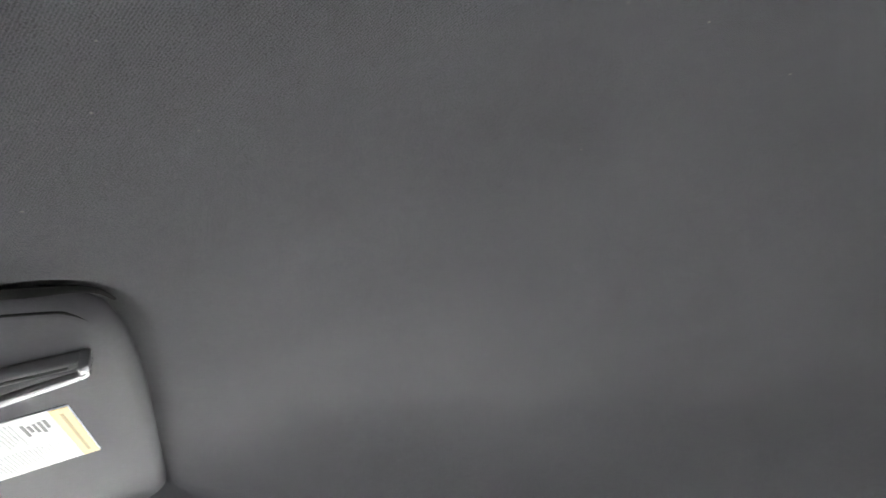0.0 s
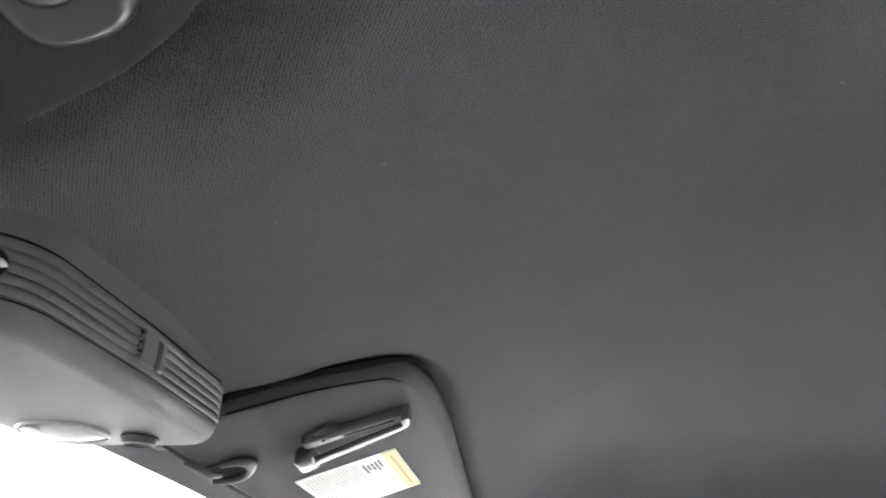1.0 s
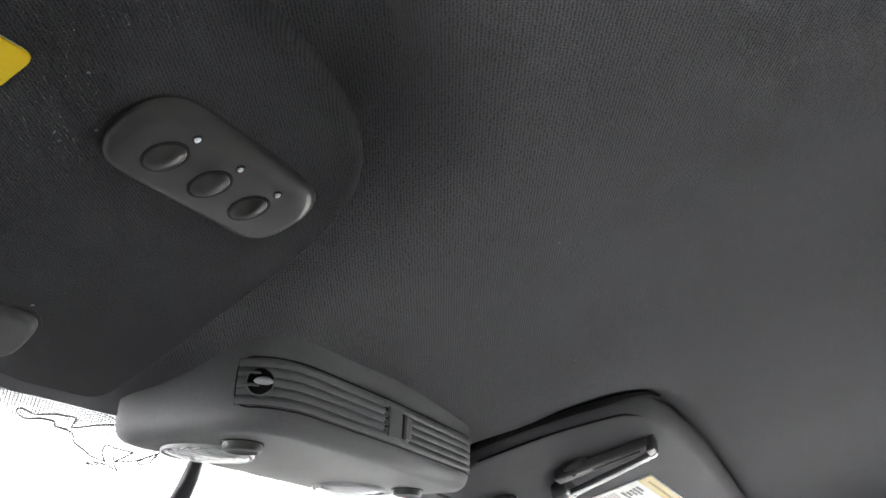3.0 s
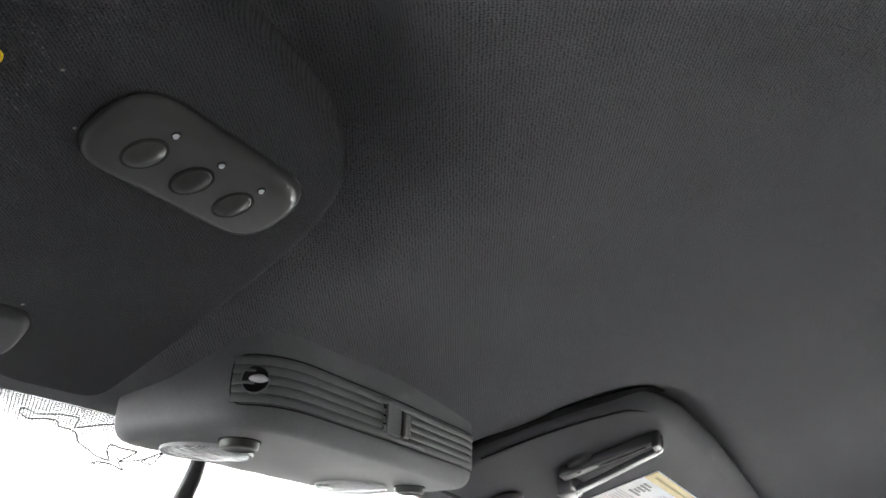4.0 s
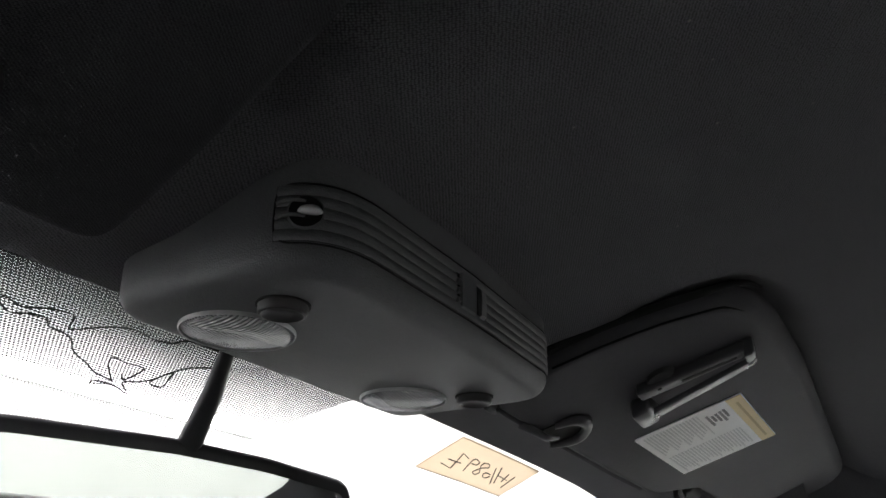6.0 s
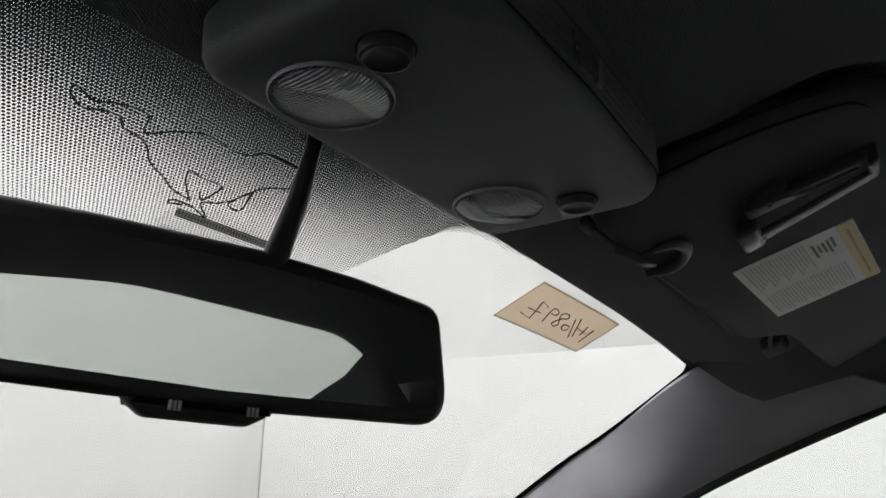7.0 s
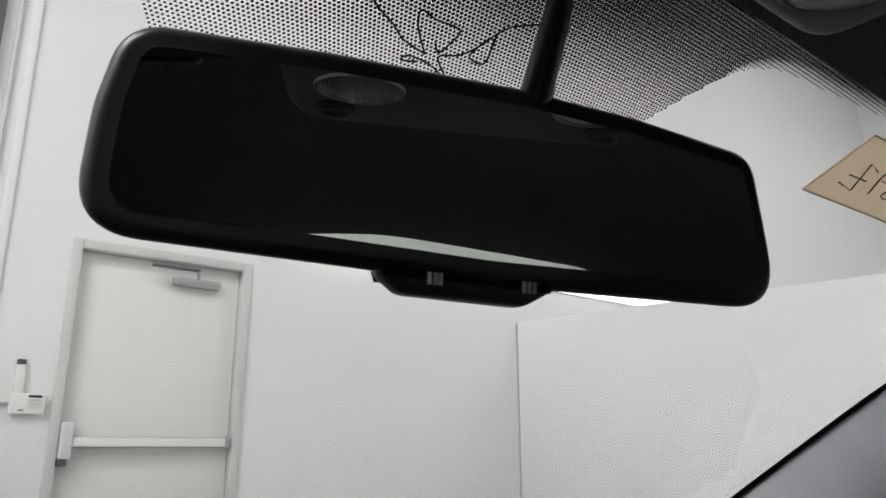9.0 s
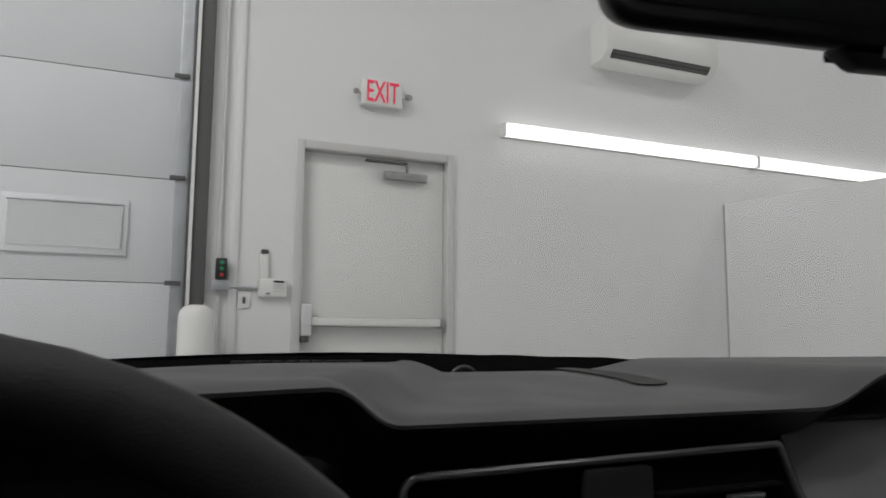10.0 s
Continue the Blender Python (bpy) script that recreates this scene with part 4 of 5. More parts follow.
for sx in (-1, 1):
    for y in (1.45, -1.75):
        wh = thing("wheel", "black car wheel standing on the floor", "wheel", (sx * 0.80, y, 0.33), group="car wheels")
        part("tyre", a_lathe([(0.22, -0.11), (0.31, -0.12), (0.33, -0.09), (0.33, 0.09), (0.31, 0.12), (0.22, 0.11), (0.22, -0.11)], 32, pose(0, 0, 0, 0, 90, 0)), M_RUBBER, wh)
        part("rim", a_lathe([(0, -0.02), (0.06, 0.0), (0.20, 0.02), (0.219, 0.10), (0.219, -0.10), (0, -0.10)], 24, pose(0, 0, 0, 0, 90 * sx, 0)), M_STEEL, wh)


# ---------------------------------------------------------------- sun visors
def shear(o):
    """Lays plan positions (x, y) with a height under the visor plane into the visor's own space."""
    s = 1 if o.x > 0 else -1
    sx, sy, z0 = (0.094, -0.332, 1.2549) if s < 0 else (-0.10, -0.395, 1.2376)
    return Matrix(((1, 0, 0, -o.x), (0, 1, 0, -o.y), (sx, sy, 1, z0 - o.z), (0, 0, 0, 1)))


def moved(bm, m):
    bmesh.ops.transform(bm, matrix=m, verts=bm.verts)
    return bm


# driver's visor, with garage-opener buttons
o = Vector((-0.38, -0.19, visor_plane(-0.38, -0.19)))
dv = thing("sun_visor", "folded-up charcoal cloth sun visor with three buttons and a yellow label", "sun visor", o, group="sun visors")
S = shear(o)
out = fillet([Vector(p) for p in ((-0.124, -0.080), (-0.1272, -0.108), (-0.1338, -0.148), (-0.1411, -0.187), (-0.1475, -0.2138), (-0.1566, -0.2315), (-0.1645, -0.2412), (-0.1720, -0.2462), (-0.1875, -0.2532), (-0.2060, -0.2582), (-0.2250, -0.2610), (-0.2550, -0.2630), (-0.62, -0.272), (-0.635, -0.165), (-0.43, -0.140), (-0.39, -0.104), (-0.20, -0.094), (-0.165, -0.084))], [0.014, 0.05, 0.08, 0.08, 0.05, 0.04, 0.03, 0.04, 0.06, 0.06, 0.08, 0.1, 0.04, 0.03, 0.02, 0.03, 0.05, 0.05], 6)
part("blade", moved(a_slab(out, 0.0, 0.012, 0.0045, 0.0045, 5), S), M_VISOR, dv)
pan = fillet([Vector(p) for p in ((-0.2400, -0.2347), (-0.1668, -0.2312), (-0.1664, -0.2015), (-0.2395, -0.2052))], [0.019, 0.0155, 0.0145, 0.014], 8)
part("panel_gap", moved(a_slab(inset(pan, -0.0008), -0.0003, 0.004), S), M_RUBBER, dv)
bp = part("button_panel", moved(a_slab(pan, -0.0046, 0.003, 0.0046, seg=7), S), M_SATIN, dv, "satin black panel with three push buttons")
for k in range(3):
    cx, cy = -0.2236 + 0.0178 * k, -0.2188 + 0.0012 * k
    ell = [Vector((cx + 0.0019 * math.cos(a) + 0.0043 * math.sin(a), cy - 0.0054 * math.cos(a) + 0.0020 * math.sin(a))) for a in [i / 28 * math.tau for i in range(28)]]
    part("button_gap", moved(a_slab(inset(ell, -0.0009), -0.0049, -0.003), S), M_RUBBER, bp)
    part("push_button", moved(a_slab(ell, -0.0053, -0.002, 0.0006, dome=0.0022), S), M_SATIN, bp)
    led = Matrix.Translation((-0.2225 + 0.0180 * k, -0.2289 + 0.00135 * k, 0))
    lt = part("indicator_light", moved(a_lathe([(0, -0.0056), (0.0007, -0.0054), (0.0010, -0.0046), (0.0010, -0.002)], 12, led), S), M_LED, bp, "tiny pale indicator light")
    part("light_ring", moved(a_lathe([(0.0010, -0.0050), (0.0014, -0.0049), (0.0014, -0.003)], 12, led), S), M_RUBBER, lt)
lab = part("warning_label", moved(a_slab(fillet([Vector(p) for p in ((-0.400, -0.2222), (-0.2655, -0.2220), (-0.2645, -0.155), (-0.400, -0.155))], 0.003, 4), -0.0006, 0.001), S), M_LABEL, dv, "white warning label with a yellow head band")
part("yellow_band", moved(a_slab(fillet([Vector(p) for p in ((-0.400, -0.2224), (-0.2652, -0.2222), (-0.2650, -0.2109), (-0.400, -0.2109))], [0.003, 0.003, 0, 0], 4), -0.0010, -0.0004), S), M_YELLOW, lab)
lettering("lettering", "NT", 0.0062, 0.0001, M_INKBLK, lab, S @ Matrix.Translation((-0.2765, -0.2166, -0.00125)) @ pose(0, 0, 0, 180, 0, 0))
vm = fillet([Vector(p) for p in ((-0.36, -0.1335), (-0.190, -0.1315), (-0.1815, -0.101), (-0.36, -0.099))], 0.014, 8)
part("cover_gap", moved(a_slab(inset(vm, -0.0010), -0.0006, 0.002), S), M_RUBBER, dv)
part("vanity_cover", moved(a_slab(vm, -0.003, 0.002, 0.0022), S), M_DARKPL, dv, "dark vanity mirror cover")

# passenger's visor, with ticket clip and label
o = Vector((0.36, -0.19, visor_plane(0.36, -0.19)))
pv = thing("sun_visor", "folded-up dark sun visor with a ticket clip and a white label", "sun visor", o, group="sun visors")
S = shear(o)
out = fillet([Vector(p) for p in ((0.127, -0.103), (0.120, -0.143), (0.1265, -0.178), (0.137, -0.207), (0.147, -0.228), (0.160, -0.2435), (0.180, -0.254), (0.215, -0.2605), (0.30, -0.2660), (0.62, -0.268), (0.635, -0.170), (0.44, -0.152), (0.400, -0.1215))], [0.02, 0.03, 0.03, 0.03, 0.03, 0.03, 0.03, 0.04, 0.05, 0.04, 0.03, 0.02, 0.03], 6)
part("blade", moved(a_slab(out, 0.0, 0.014, 0.008, 0.004, 6), S), M_VINYL, pv)
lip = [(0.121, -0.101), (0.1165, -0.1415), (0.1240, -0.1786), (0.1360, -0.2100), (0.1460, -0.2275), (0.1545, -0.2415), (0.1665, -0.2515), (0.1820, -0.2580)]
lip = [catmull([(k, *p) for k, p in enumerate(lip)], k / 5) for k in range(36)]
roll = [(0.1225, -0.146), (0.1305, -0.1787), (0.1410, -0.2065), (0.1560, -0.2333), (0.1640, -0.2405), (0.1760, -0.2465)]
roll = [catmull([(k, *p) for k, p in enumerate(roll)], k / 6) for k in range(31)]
# dark tube draws the shade where the blade's face rolls over
part("crease_shade", moved(a_tube([(x, y, 0.0004) for x, y in roll], [0.0006 * min(1, (30 - k) / 8) + 0.0001 for k in range(31)], 6), S), M_GAPSHADE, pv, "thin dark line for the shaded crease along the blade edge")
# black tube draws the deep shade between blade and lining
part("edge_gap", moved(a_tube([(x, y, 0.0085 + 0.003 * smooth01(0.136, 0.175, x)) for x, y in lip], [0.0027] * 20 + [0.0027 - 0.00013 * k for k in range(16)], 8), S), M_GAPSHADE, pv, "black tube in place of the shaded gap round the blade")
piping = [(0.138, -0.1035, 0.0035), (0.160, -0.1050, 0.0030), (0.176, -0.1060, 0.0028)], [(0.212, -0.1082, 0.0028), (0.26, -0.1110, 0.0030), (0.32, -0.1145, 0.0032), (0.382, -0.1190, 0.0036)]
for run in piping:
    part("piping", moved(a_tube(run, 0.0011, 8), S), M_VINYL, pv, "thin welded edge along the blade")
lo = fillet([Vector(p) for p in ((0.2845, -0.2229), (0.3974, -0.2298), (0.3842, -0.1556), (0.2710, -0.1479))], 0.0015, 3)
lab = part("warning_label", moved(a_slab(lo, -0.0007, 0.001), S), M_LABEL, pv, "white printed label with a pale yellow end band")
LQ = [Vector((0.2710, -0.1479)), Vector((0.3842, -0.1556)), Vector((0.2845, -0.2229)), Vector((0.3974, -0.2298))]


def on_label(u, v):
    """A place on the label: u from its console end to its door end, v from its front to its rear edge."""
    return LQ[0].lerp(LQ[1], u).lerp(LQ[2].lerp(LQ[3], u), v)


def label_bar(name, u0, u1, v0, v1, mat, up=0.0010):
    q = [on_label(*p) for p in ((u0, v0), (u1, v0), (u1, v1), (u0, v1))]
    part(name, moved(a_slab(q, -up, -0.0005), S), mat, lab)


label_bar("yellow_band", 0.006, 0.994, 0.855, 0.995, M_PALEYEL, 0.0011)
label_bar("band_print", 0.10, 0.90, 0.915, 0.938, M_BANDINK, 0.0013)
for k in range(24):
    label_bar("text_line", 0.55, 0.955 - 0.03 * (k * 7 % 4), 0.06 + 0.031 * k, 0.06 + 0.031 * k + 0.012, M_PRINT)
for k in range(17):
    label_bar("text_line", 0.05, 0.48 - 0.04 * (k * 5 % 4), 0.06 + 0.031 * k, 0.06 + 0.031 * k + 0.012, M_PRINT)
for k in range(5):
    label_bar("picture_bar", 0.12 + 0.012 * (k * 3 % 4), 0.33 - 0.03 * (k * 2 % 3), 0.615 + 0.04 * k, 0.638 + 0.04 * k, M_INK)
# ticket clip: a sprung double bar on a round base
bar = fillet([Vector(p) for p in ((0.1915, -0.1735), (0.2050, -0.1735), (0.2190, -0.2375), (0.2080, -0.2400))], [0.003, 0.003, 0.0026, 0.0026], 5)
cl = part("ticket_clip", moved(a_slab(bar, -0.0070, -0.0003, 0.0022, 0.001), S), M_CLIP, pv, "glossy black plastic ticket clip")
low = fillet([Vector(p) for p in ((0.2185, -0.172), (0.2300, -0.174), (0.2275, -0.2425), (0.2185, -0.2440))], [0.002, 0.003, 0.0022, 0.0022], 5)
part("spring_arm", moved(a_slab(low, -0.0112, -0.0076, 0.0016, 0.0012), S), M_CLIP, cl)
part("tip", moved(a_slab(fillet([Vector(p) for p in ((0.2085, -0.2385), (0.2270, -0.2378), (0.2262, -0.2440), (0.2090, -0.2445))], 0.002, 4), -0.0110, -0.0002, 0.0016, 0.001), S), M_CLIP, cl)
part("base", moved(a_lathe([(0, -0.0046), (0.006, -0.0044), (0.0084, -0.0030), (0.0092, 0.001)], 28, Matrix.Translation((0.1965, -0.189, 0))), S), M_SATIN, cl)
part("foot", moved(a_box((0.2085, -0.1775, -0.0120), (0.2345, -0.1645, -0.0005), 0.0028, 3), S), M_CLIP, cl)
part("bar_slot", moved(a_slab(fillet([Vector(p) for p in ((0.2035, -0.200), (0.2065, -0.200), (0.2140, -0.2335), (0.2115, -0.2338))], 0.001, 3), -0.0074, -0.0060), S), M_RUBBER, cl)
part("screw", moved(a_lathe([(0, -0.0076), (0.0013, -0.0074), (0.0015, -0.006)], 10, Matrix.Translation((0.2000, -0.187, 0))), S), M_RUBBER, cl)
# retaining hook in a notch at the front edge
hk = thing("visor_hook", "small black plastic hook that holds the visor", "hook", (0.188, -0.112, visor_plane(0.188, -0.112)))
S2 = Matrix.Translation(Vector((0.36, -0.19, visor_plane(0.36, -0.19))) - Vector(hk.location)) @ S
part("pocket", moved(a_slab(fillet([Vector(p) for p in ((0.182, -0.108), (0.209, -0.110), (0.214, -0.130), (0.190, -0.134))], 0.006, 6), -0.0008, 0.001), S2), M_RUBBER, hk)
hoop = [(0.186, -0.1215, -0.0015), (0.1905, -0.1335, -0.0025), (0.2030, -0.1370, -0.0025), (0.2150, -0.1300, -0.0025), (0.2165, -0.1200, -0.002), (0.2090, -0.1080, -0.001)]
hoop = [catmull([(k, *p) for k, p in enumerate(hoop)], k * 5 / 28) for k in range(29)]
part("loop", moved(a_tube(hoop, [0.0020 + 0.0016 * math.sin(math.pi * k / 28) for k in range(29)], 12), S2), M_CLIP, hk)
part("hook_pin", moved(a_tube([(0.170, -0.104, 0.004), (0.176, -0.1105, -0.002), (0.190, -0.1140, -0.0045), (0.201, -0.1175, -0.003)], [0.0030, 0.0022, 0.0020, 0.0010], 10), S2), M_CLIP, hk)
nb = thing("visor_bracket", "black plastic visor stop under the roof edge", "bracket", (0.137, -0.094, visor_plane(0.137, -0.094)))
S3 = Matrix.Translation(Vector((0.36, -0.19, visor_plane(0.36, -0.19))) - Vector(nb.location)) @ S
part("stop", moved(a_box((0.130, -0.1035, 0.0035), (0.144, -0.097, 0.011), 0.0028, 4), S3), M_DARKPL, nb)
pr = thing("visor_pivot", "black visor pivot rod and bracket", "bracket", (0.46, -0.135, visor_plane(0.46, -0.135)))
S4 = Matrix.Translation(Vector((0.36, -0.19, visor_plane(0.36, -0.19))) - Vector(pr.location)) @ S
part("rod", moved(a_tube([(0.430, -0.142, 0.008), (0.445, -0.137, 0.006), (0.470, -0.134, 0.008), (0.49, -0.132, 0.016)], 0.0020, 10), S4), M_RUBBER, pr)
part("bracket", moved(a_box((0.480, -0.143, 0.014), (0.515, -0.122, 0.026), 0.004, 3), S4), M_RUBBER, pr)

# ---------------------------------------------------------------- overhead console
CO = Vector((0, -0.10, 1.285))
oc = thing("overhead_console", "black overhead console with two reading lamps and a ribbed grille", "console", CO)
bot = fillet([Vector(p) for p in ((-0.1005, -0.0525), (-0.1005, -0.1560), (0.0, -0.1585), (0.1045, -0.1560), (0.1045, -0.0525))], [0.018, 0.033, 0.2, 0.026, 0.018], 10)


def con_top(p):
    x = p.x * 1.008
    return Vector((x, p.y, liner(x, p.y) + 0.001))


bm = bmesh.new()
loops = []
R = 0.009
for k in range(7):
    a = k / 6 * math.pi / 2
    loops.append([Vector((q.x, q.y, 1.260 + R * (1 - math.cos(a)))) for q in inset(bot, R * (1 - math.sin(a)))])
for k in range(1, 6):
    loops.append([Vector((q.x, q.y, 1.260 + R)).lerp(con_top(q), k / 5) for q in bot])
loops = [[bm.verts.new(v - CO) for v in l] for l in loops]
n = len(bot)
for a, b in zip(loops, loops[1:]):
    for i in range(n):
        bm.faces.new((a[i], a[(i + 1) % n], b[(i + 1) % n], b[i]))
bm.faces.new(loops[0])
body = part("housing", bm, M_PLASTIC, oc)

# the wall of the console from its driver's side round the rear to its passenger's side
round_wall = [Vector((-0.1005, -0.115))] + [q for q in bot if q.y < -0.116] + [Vector((0.1045, -0.115))]
wall_run = [0.0]
for _a, _b in zip(round_wall, round_wall[1:]):
    wall_run.append(wall_run[-1] + (_b - _a).length)


def wall_at(s, z, out=0.0):
    """A point on the console's wall, s along it, at height z, pushed out by out."""
    k = max(i for i in range(len(wall_run) - 1) if wall_run[i] <= max(s, 0.0) and wall_run[i + 1] > wall_run[i])
    a, b = round_wall[k], round_wall[k + 1]
    p = a.lerp(b, (s - wall_run[k]) / (wall_run[k + 1] - wall_run[k]))
    lo, hi = (max(0, k - 1), min(len(round_wall) - 1, k + 2))
    d = (round_wall[hi] - round_wall[lo]).normalized()
    spread = 1 + 0.008 * (z - 1.269) / 0.034
    return Vector((p.x * spread + d.y * out, p.y - d.x * out, z)) - CO


def ridge(s0, s1, z0, z1, out, nu=60, edge=0.0006):
    """A raised strip on the wall with rounded long edges and closed ends."""
    rows = ((z0, -0.0012), (z0, out * 0.5), (z0 + edge, out), ((z0 + z1) / 2, out * 1.12), (z1 - edge, out), (z1, out * 0.5), (z1, -0.0012))

    def f(u, v):
        k = round(v * (len(rows) - 1))
        z, o = rows[k]
        if u in (0.0, 1.0):
            o = min(o, -0.0005)
        return wall_at(s0 + (s1 - s0) * (u - 1 / nu) / (1 - 2 / nu) if 0 < u < 1 else (s0 if u == 0 else s1), z, o)
    return sheet(f, nu, len(rows) - 1)


# darker backing than the ribs, so the shallow grooves look shaded
grille = part("grille_panel", ridge(0.0205, 0.2560, 1.2704, 1.2916, 0.0003, 80), M_DARKPL, oc, "dark backing that paints shade into the grooves between the ribs")
for k in range(5):
    z = 1.2708 + 0.0042 * k
    for s0, s1 in ((0.0210, 0.2540),) if k in (0, 4) else ((0.0210, 0.1150), (0.1420, 0.2540)):
        part("rib", ridge(s0, s1, z, z + 0.0039, 0.0010, 70), M_PLASTIC, grille, "black plastic rib")
rl = [(0.2540, 1.2922), (0.2, 1.2922), (0.15, 1.2922), (0.1, 1.2922), (0.06, 1.2922), (0.042, 1.2922), (0.0330, 1.2922), (0.0250, 1.2918), (0.0212, 1.2890), (0.0203, 1.2850), (0.0203, 1.2770), (0.0212, 1.2730), (0.0250, 1.2700), (0.0330, 1.2697), (0.042, 1.2697), (0.06, 1.2697), (0.1, 1.2697), (0.15, 1.2697), (0.2, 1.2697), (0.2540, 1.2697)]
rl = [catmull([(k, *p) for k, p in enumerate(rl)], k / 8) for k in range(153)]
part("rim_line", a_tube([wall_at(a, z, 0.0002) for a, z in rl], 0.0004, 6), M_GAPSHADE, grille)


def bulb_disc(r0, r1, o0, o1):
    return sheet(lambda u, v: wall_at(0.0312 + (r0 + (r1 - r0) * v) * math.cos(u * math.tau), 1.2807 + (r0 + (r1 - r0) * v) * 1.08 * math.sin(u * math.tau), o0 + (o1 - o0) * v), 32, 3)


# black disc on the wall paints the shade inside the bulb opening
bulb = part("bulb_window", bulb_disc(0.0002, 0.0056, 0.0017, 0.0016), M_GAPSHADE, oc, "round black disc for the shaded opening with a small bulb")
part("bulb_rim", bulb_disc(0.0054, 0.0061, 0.0020, 0.0012), M_PLASTIC, bulb)
part("bulb", a_tube([wall_at(0.0290 + 0.0012 * k, 1.2807, 0.0020 + 0.0012 * math.sin(math.pi * k / 6)) for k in range(7)], [0.0005, 0.0014, 0.0018, 0.0019, 0.0019, 0.0017, 0.0007], 14), M_BULB, bulb, "clear glass bulb")
for z in (1.2843, 1.2787):
    part("bar", a_tube([wall_at(0.0215 + 0.0016 * k, z, 0.0014 + 0.0020 * math.sin(math.pi * k / 7)) for k in range(7)], [0.0007] * 6 + [0.0005], 8), M_PLASTIC, bulb, "thin finger across the bulb opening")
# black raised strip paints the shade of the switch recess
sb = part("switch_recess", ridge(0.1150, 0.1420, 1.2722, 1.2890, 0.0006, 14), M_GAPSHADE, oc, "black strip for the shaded recess with a small slide switch")
for k in range(3):
    part("notch", ridge(0.1150, 0.1172, 1.2740 + 0.0042 * k, 1.2770 + 0.0042 * k, 0.0019, 6), M_PLASTIC, sb)
part("slide_switch", ridge(0.1180, 0.1300, 1.2728, 1.2886, 0.0020, 10), M_PLASTIC, sb)
part("slide_knob", ridge(0.1345, 0.1388, 1.2735, 1.2872, 0.0024, 8, 0.0010), M_LIGHTPL, sb, "small grey switch knob")
for sx in (-1, 1):
    c = Vector((0.0004 + sx * 0.0611, -0.0852, 1.260)) - CO
    ring = part("lamp_ring", a_lathe([(0.0221, 0.0015), (0.0221, -0.0012), (0.0225, -0.0016), (0.0229, -0.0011), (0.0231, 0.0015)], 40, Matrix.Translation(c)), M_LENSRIM, oc)
    part("lamp_lens", a_lathe([(0, -0.0040), (0.006, -0.0037), (0.012, -0.0030), (0.017, -0.0021), (0.0208, -0.0012), (0.0220, -0.0007), (0.0220, 0.0014)], 40, Matrix.Translation(c)), M_LENS, ring, "clear prismatic reading lamp lens")
    half = [Vector((0.0206 * math.cos(a), 0.0206 * math.sin(a))) for a in [math.pi * k / 24 for k in range(25)]]
    part("lens_prism", a_slab(half, -0.0027, -0.0008, 0.0006, 0.0, 3, dome=0.0018, m=Matrix.Translation(c) @ pose(0, 0, 0, 0, 0, 160 if sx < 0 else -15) @ pose(0, 0, 0, 3, 0, 0)), M_LENSB, ring, "smooth clear half of the lens")
    c = Vector((0.0012 + sx * 0.0750, -0.1197, 1.260)) - CO
    part("button_gap", a_lathe([(0, -0.0006), (0.0100, -0.0006), (0.0100, 0.001)], 32, Matrix.Translation(c)), M_RUBBER, oc)
    part("lamp_button", a_lathe([(0, -0.0024), (0.0045, -0.0026), (0.0068, -0.0036), (0.0077, -0.0042), (0.0086, -0.0039), (0.0091, -0.0030), (0.0092, 0.001)], 32, Matrix.Translation(c)), M_SATIN, oc, "round black push button")

# ---------------------------------------------------------------- rear-view mirror
MC = Vector((-0.0090, 0.0158, 1.2018))
rm = thing("rear_view_mirror", "black-framed rear-view mirror on a windscreen stem", "mirror", MC)
MT = pose(0, 0, 0, 0, 0, -15) @ pose(0, 0, 0, 5, 0, 0) @ pose(0, 0, 0, 0, 1.2, 0) @ Matrix.Diagonal((1.046, 1, 1.055, 1))
UP = Matrix(((1, 0, 0, 0), (0, 0, 1, 0), (0, 1, 0, 0), (0, 0, 0, 1)))
pts = [Vector(p) for p in ((-0.1290, -0.0358), (0.0, -0.0382), (0.1325, -0.0352), (0.1190, 0.0275), (0.062, 0.0330), (0.011, 0.0346), (-0.0605, 0.0324), (-0.1220, 0.0282), (-0.1273, 0.0020))]
mo = fillet(pts, [0.024, 0.2, 0.020, 0.014, 0.2, 0.2, 0.2, 0.018, 0.06], 8)
part("housing", a_slab(mo, 0, 0.026, 0.0042, 0.0215, 6, m=MT @ UP), M_SHELL, rm)
part("mirror_glass", a_slab(inset(mo, 0.0078), -0.0006, 0.004, m=MT @ UP), M_MIRROR, rm)
ch = fillet([Vector(p) for p in ((-0.0425, -0.0360), (-0.0305, -0.0442), (0.0145, -0.0445), (0.0300, -0.0360))], [0.004, 0.008, 0.008, 0.004], 6)
chin = part("chin", a_slab(ch, 0.0005, 0.013, 0.003, 0.004, 4, m=MT @ UP), M_SHELL, rm)
for k, x in enumerate((-0.0195, 0.0155)):
    for j in range(3):
        part("symbol", a_box((x - 0.003 + 0.002 * j, -0.0003, -0.0405 + 0.0005 * k), (x - 0.0016 + 0.002 * j, 0.0004, -0.0365 + 0.0005 * k), m=MT), M_PRINT, chin)
st = [Vector((0.0125, 0.026, 1.221)), Vector((0.0085, 0.009, 1.239)), Vector((0.0035, -0.007, 1.260)), Vector((0.001, -0.017, 1.283)), Vector((0.001, -0.022, screen(0.001, -0.022) - 0.002))]
stem = part("stem", a_tube([p - MC for p in st], [0.0070, 0.0066, 0.0055, 0.0038, 0.0050], 14, flat=0.8), M_SHELL, rm, "black metal mirror stem")
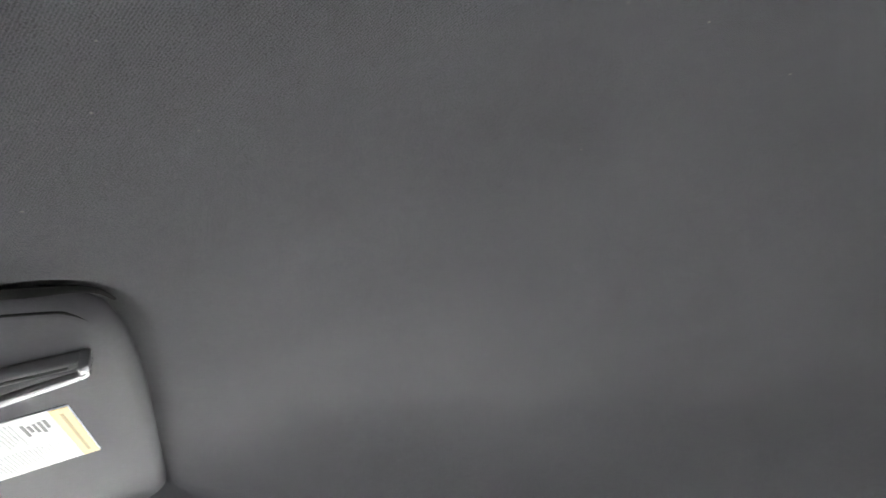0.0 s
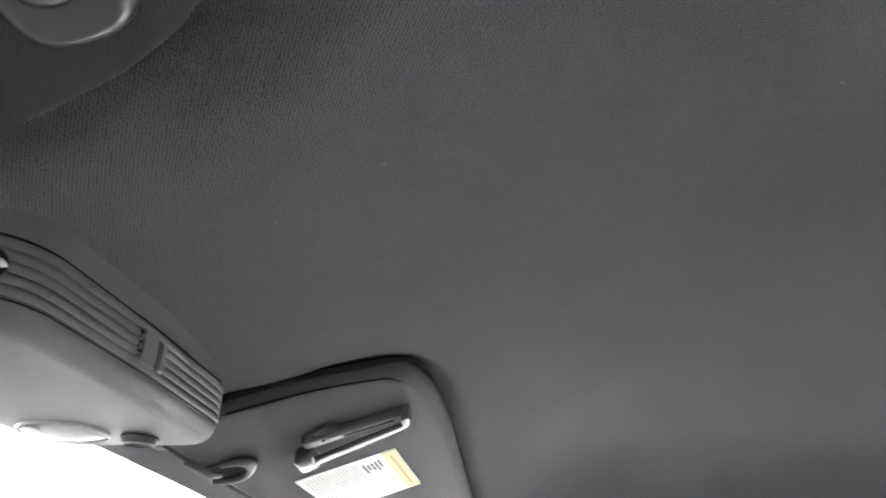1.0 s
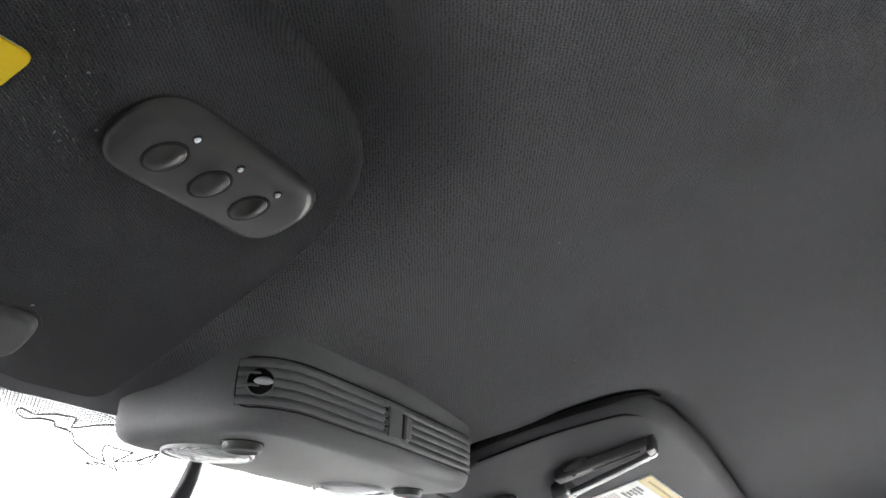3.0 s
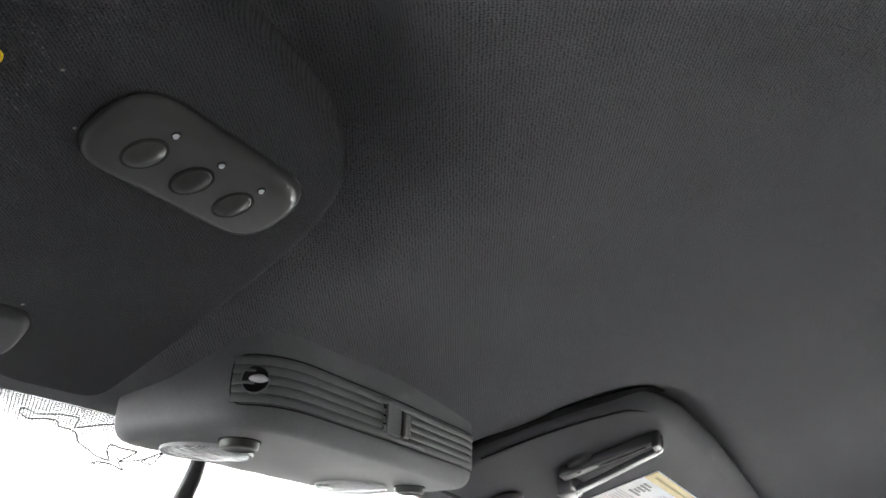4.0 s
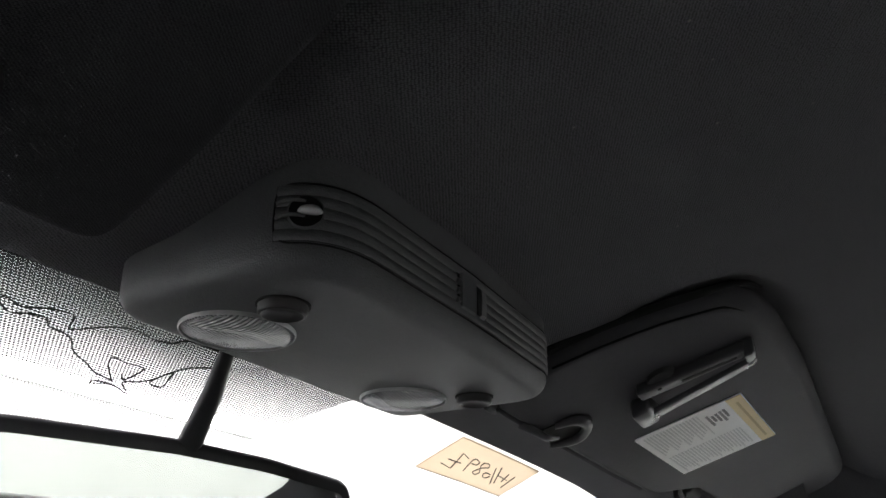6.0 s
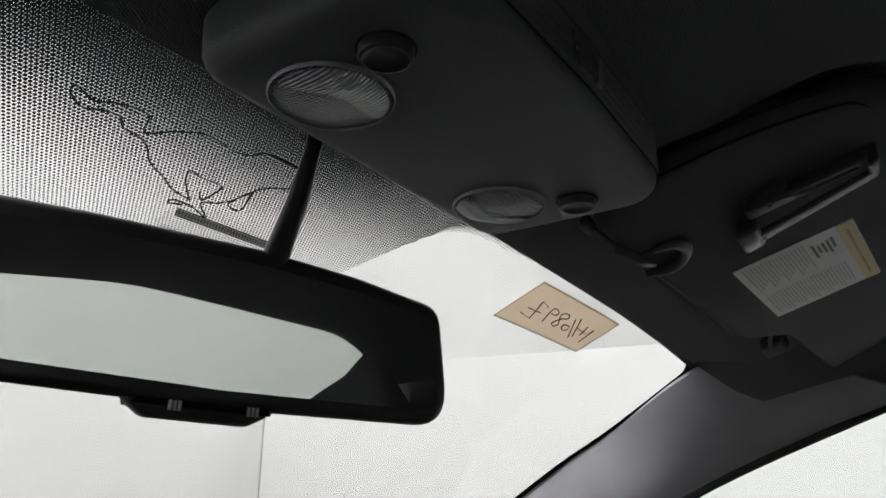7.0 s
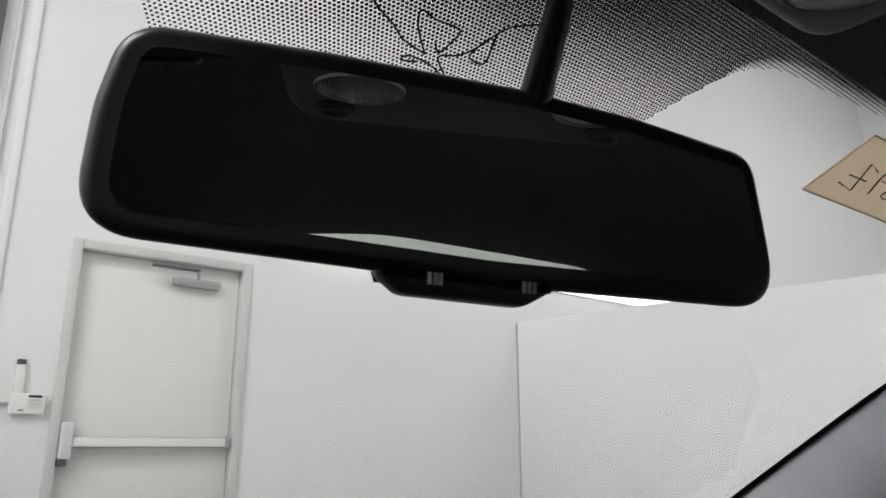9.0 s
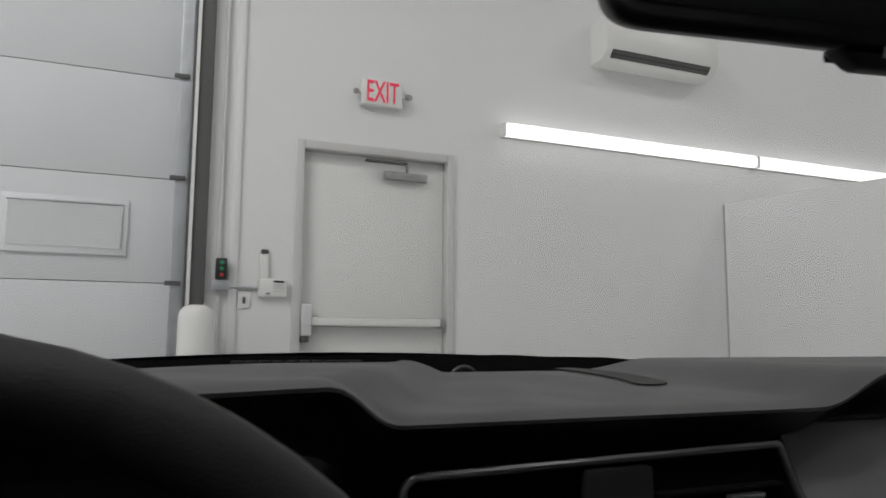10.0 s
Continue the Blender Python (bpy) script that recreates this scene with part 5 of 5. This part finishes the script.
part("glass_foot", a_lathe([(0, -0.006), (0.009, -0.005), (0.011, -0.001), (0.011, 0.0)], 20, Matrix.Translation(Vector((0.001, -0.022, screen(0.001, -0.022) - 0.002)) - MC) @ pose(0, 0, 0, -19, 0, 0)), M_SHELL, stem)

# ---------------------------------------------------------------- dashboard and wheel
db = thing("dashboard", "dark soft-skinned dashboard with twin brows and centre air vents", "dashboard", (0.012, 0.503, 0.906))
DO = Vector((0, 0.5, 0.9))


def brow(x, y):
    """How far a place on the dash belongs to the raised brows, 0 in the valley between them."""
    if x < 0:
        k = min(max(y - 0.2, 0.0), 0.2)
        up = smooth01(0.168 - 0.60 * k, 0.216 - 0.62 * k, -x)
    else:
        k = min(max(y - 0.2, 0.0), 0.24)
        up = smooth01(0.125 - 0.22 * k, 0.222 - 0.22 * k, x)
    return up * (1 - smooth01(0.56, 0.74, abs(x)))


def lip_y(x):
    b = brow(x, 0.2)
    return 0.20 + (-0.033 * b - 0.028 * smooth01(0.20, 0.30, -x) if x < 0 else 0.010 * b) + 0.11 * smooth01(0.5, 0.8, abs(x))


def far_y(x):
    return 0.435 - 0.055 * smooth01(0.08, 0.12, -x) + 0.01 * smooth01(0.1, 0.2, x) - 0.05 * x * x


def dash_z(x, y):
    b = brow(x, y)
    return 1.0065 + 0.052 * (y - 0.2) * (1 - b) + 0.0225 * b - 0.026 * smooth01(0.20, 0.36, -x) * max(0.0, y - 0.2)


def dash_top(u, v):
    x = -0.80 + 1.6 * u
    y0, y1 = lip_y(x), far_y(x)
    y = y0 + v * (y1 - y0)
    z = dash_z(x, y) - 0.006 * smooth01(0.94, 1.0, v) ** 2
    if v < 0.1:
        a = v / 0.1 * math.pi / 2
        z -= 0.003 * (1 - math.sin(a))
    return Vector((x, y, z)) - DO


part("top_pad", sheet(dash_top, 260, 60, (0, 0, -0.002)), M_DASH, db, "soft charcoal dash top pad")


def tray(u, v):
    x = -0.80 + 1.6 * u
    y = far_y(x) - 0.002 + v * (0.93 - 0.20 * x * x - far_y(x))
    z0, z1 = dash_z(x, far_y(x)) - 0.008, min(0.988 + 0.18 * max(0.0, y - 0.5), screen(x, y) - 0.022)
    return Vector((x, y, z0 + (z1 - z0) * smooth01(0.0, 0.2, v))) - DO


part("demister_tray", sheet(tray, 60, 40, (0, 0, -0.004)), M_FLOCK, db, "black demister tray behind the pad")


vent = part("defroster_vent", a_box((-0.205, 0.612, 1.0080), (-0.060, 0.634, 1.0200), 0.003, m=Matrix.Translation(-DO)), M_FLOCK, db, "long narrow defroster vent at the foot of the glass")
for k in range(10):
    part("vane", a_box((-0.200 + 0.0138 * k, 0.614, 1.0201), (-0.1885 + 0.0138 * k, 0.6175, 1.0222), 0.0008, m=Matrix.Translation(-DO)), M_DARKPL, vent)


def fascia(u, v):
    x = -0.80 + 1.6 * u
    p = dash_top(u, 0.0)
    return Vector((x, p.y + 0.050 * smooth01(0, 0.12, v) - 0.02 * v, p.z - 0.001 - 0.25 * v))


part("fascia", sheet(fascia, 260, 14, (0, 0.01, 0)), M_DARKPL, db, "dark dash fascia")


def slot(u, v):
    c = catmull([(0, 0.076, 0.303), (0.35, 0.086, 0.345), (0.75, 0.083, 0.40), (1.0, 0.072, 0.431)], u)
    w = (v - 0.5) * 0.037 * (1 - 0.5 * u) * math.sqrt(max(0.04, 1 - (1 - min(1.0, u / 0.12)) ** 2))
    x, y = c[0] + w, c[1] + w * 0.15
    return Vector((x, y, dash_z(x, y) + 0.0016)) - DO


part("defroster_grille", sheet(slot, 40, 6, (0, 0, -0.0012)), M_RUBBER, db, "long dark defroster slot")
arch = [Vector((-0.018 + 0.0145 * math.cos(a), 0.452, 1.004 + 0.017 * math.sin(a))) - DO for a in [math.pi * k / 16 for k in range(17)]]
part("light_sensor", a_tube(arch, 0.0022, 8), M_DASH, db, "small arched sensor cover")
part("sensor_dome", a_lathe([(0, 0.012), (0.007, 0.010), (0.011, 0.004), (0.012, -0.012)], 20, Matrix.Translation(Vector((-0.018, 0.458, 1.002)) - DO)), M_DARKPL, db)
part("glove_panel", sheet(lambda u, v: Vector((0.125 + 0.66 * u, 0.236 - 0.13 * v + 0.02 * math.sin(math.pi * v), 0.988 - 0.16 * v)) - DO, 20, 8, (0, 0.006, 0)), M_LIGHTPL, db, "grey panel facing the passenger")
vf = fillet([Vector(p) for p in ((-0.150, -0.11), (0.150, -0.11), (0.099, 0.002), (-0.166, -0.003))], [0.010, 0.010, 0.006, 0.012], 5)
VM = Matrix.Translation(Vector((0, 0.212, 0.978)) - DO) @ UP
vents = part("vent_bezel", a_tube([(VM @ Vector((p.x, p.y, 0))) for p in vf + vf[:1]], 0.0026, 8), M_CHROME, db, "satin metal frame round the centre vents")
part("vent_back", a_slab(vf, 0.006, 0.010, m=VM), M_VENT, db)
for x0, x1 in ((-0.158, -0.056), (-0.002, 0.100)):
    for k in range(4):
        part("slat", a_box((x0, 0.208, 0.884 + 0.023 * k), (x1, 0.2170, 0.887 + 0.023 * k), 0.0012, m=Matrix.Translation(-DO)), M_VENT, vents)
part("vent_divider", a_box((-0.053, 0.207, 0.872), (-0.006, 0.2172, 0.973), 0.003, m=Matrix.Translation(-DO)), M_RUBBER, vents)
part("vent_tab", a_box((0.048, 0.201, 0.9495), (0.075, 0.2075, 0.9525), 0.001, m=Matrix.Translation(-DO)), M_CHROME, vents)

sw = thing("steering_wheel", "black leather steering wheel in front of the dashboard", "steering wheel", (-0.362, 0.039, 0.8695))
WT = pose(0, 0, 0, 68, 0, 0)
rim = [WT @ Vector((0.187 * math.cos(k / 64 * math.tau), 0.187 * math.sin(k / 64 * math.tau), 0)) for k in range(65)]
part("rim", a_tube(rim, 0.0155, 18, caps=False), M_RIM, sw)
part("hub", a_lathe([(0, 0.03), (0.05, 0.028), (0.075, 0.012), (0.08, -0.02), (0.05, -0.05), (0, -0.05)], 32, WT), M_DARKPL, sw)
for a in (0, 180, 270):
    d = Vector((math.cos(radians(a)), math.sin(radians(a)), 0))
    part("spoke", a_tube([WT @ (d * 0.06), WT @ (d * 0.12 + Vector((0, 0, -0.004))), WT @ (d * 0.178)], [0.026, 0.018, 0.014], 10, flat=0.5), M_SATIN, sw)
solid("steering_column", a_tube([(-0.341, 0.075, 0.865), (-0.342, 0.375, 0.805)], [0.045, 0.06], 16), M_DARKPL, "dark steering column shroud", kind="structure")
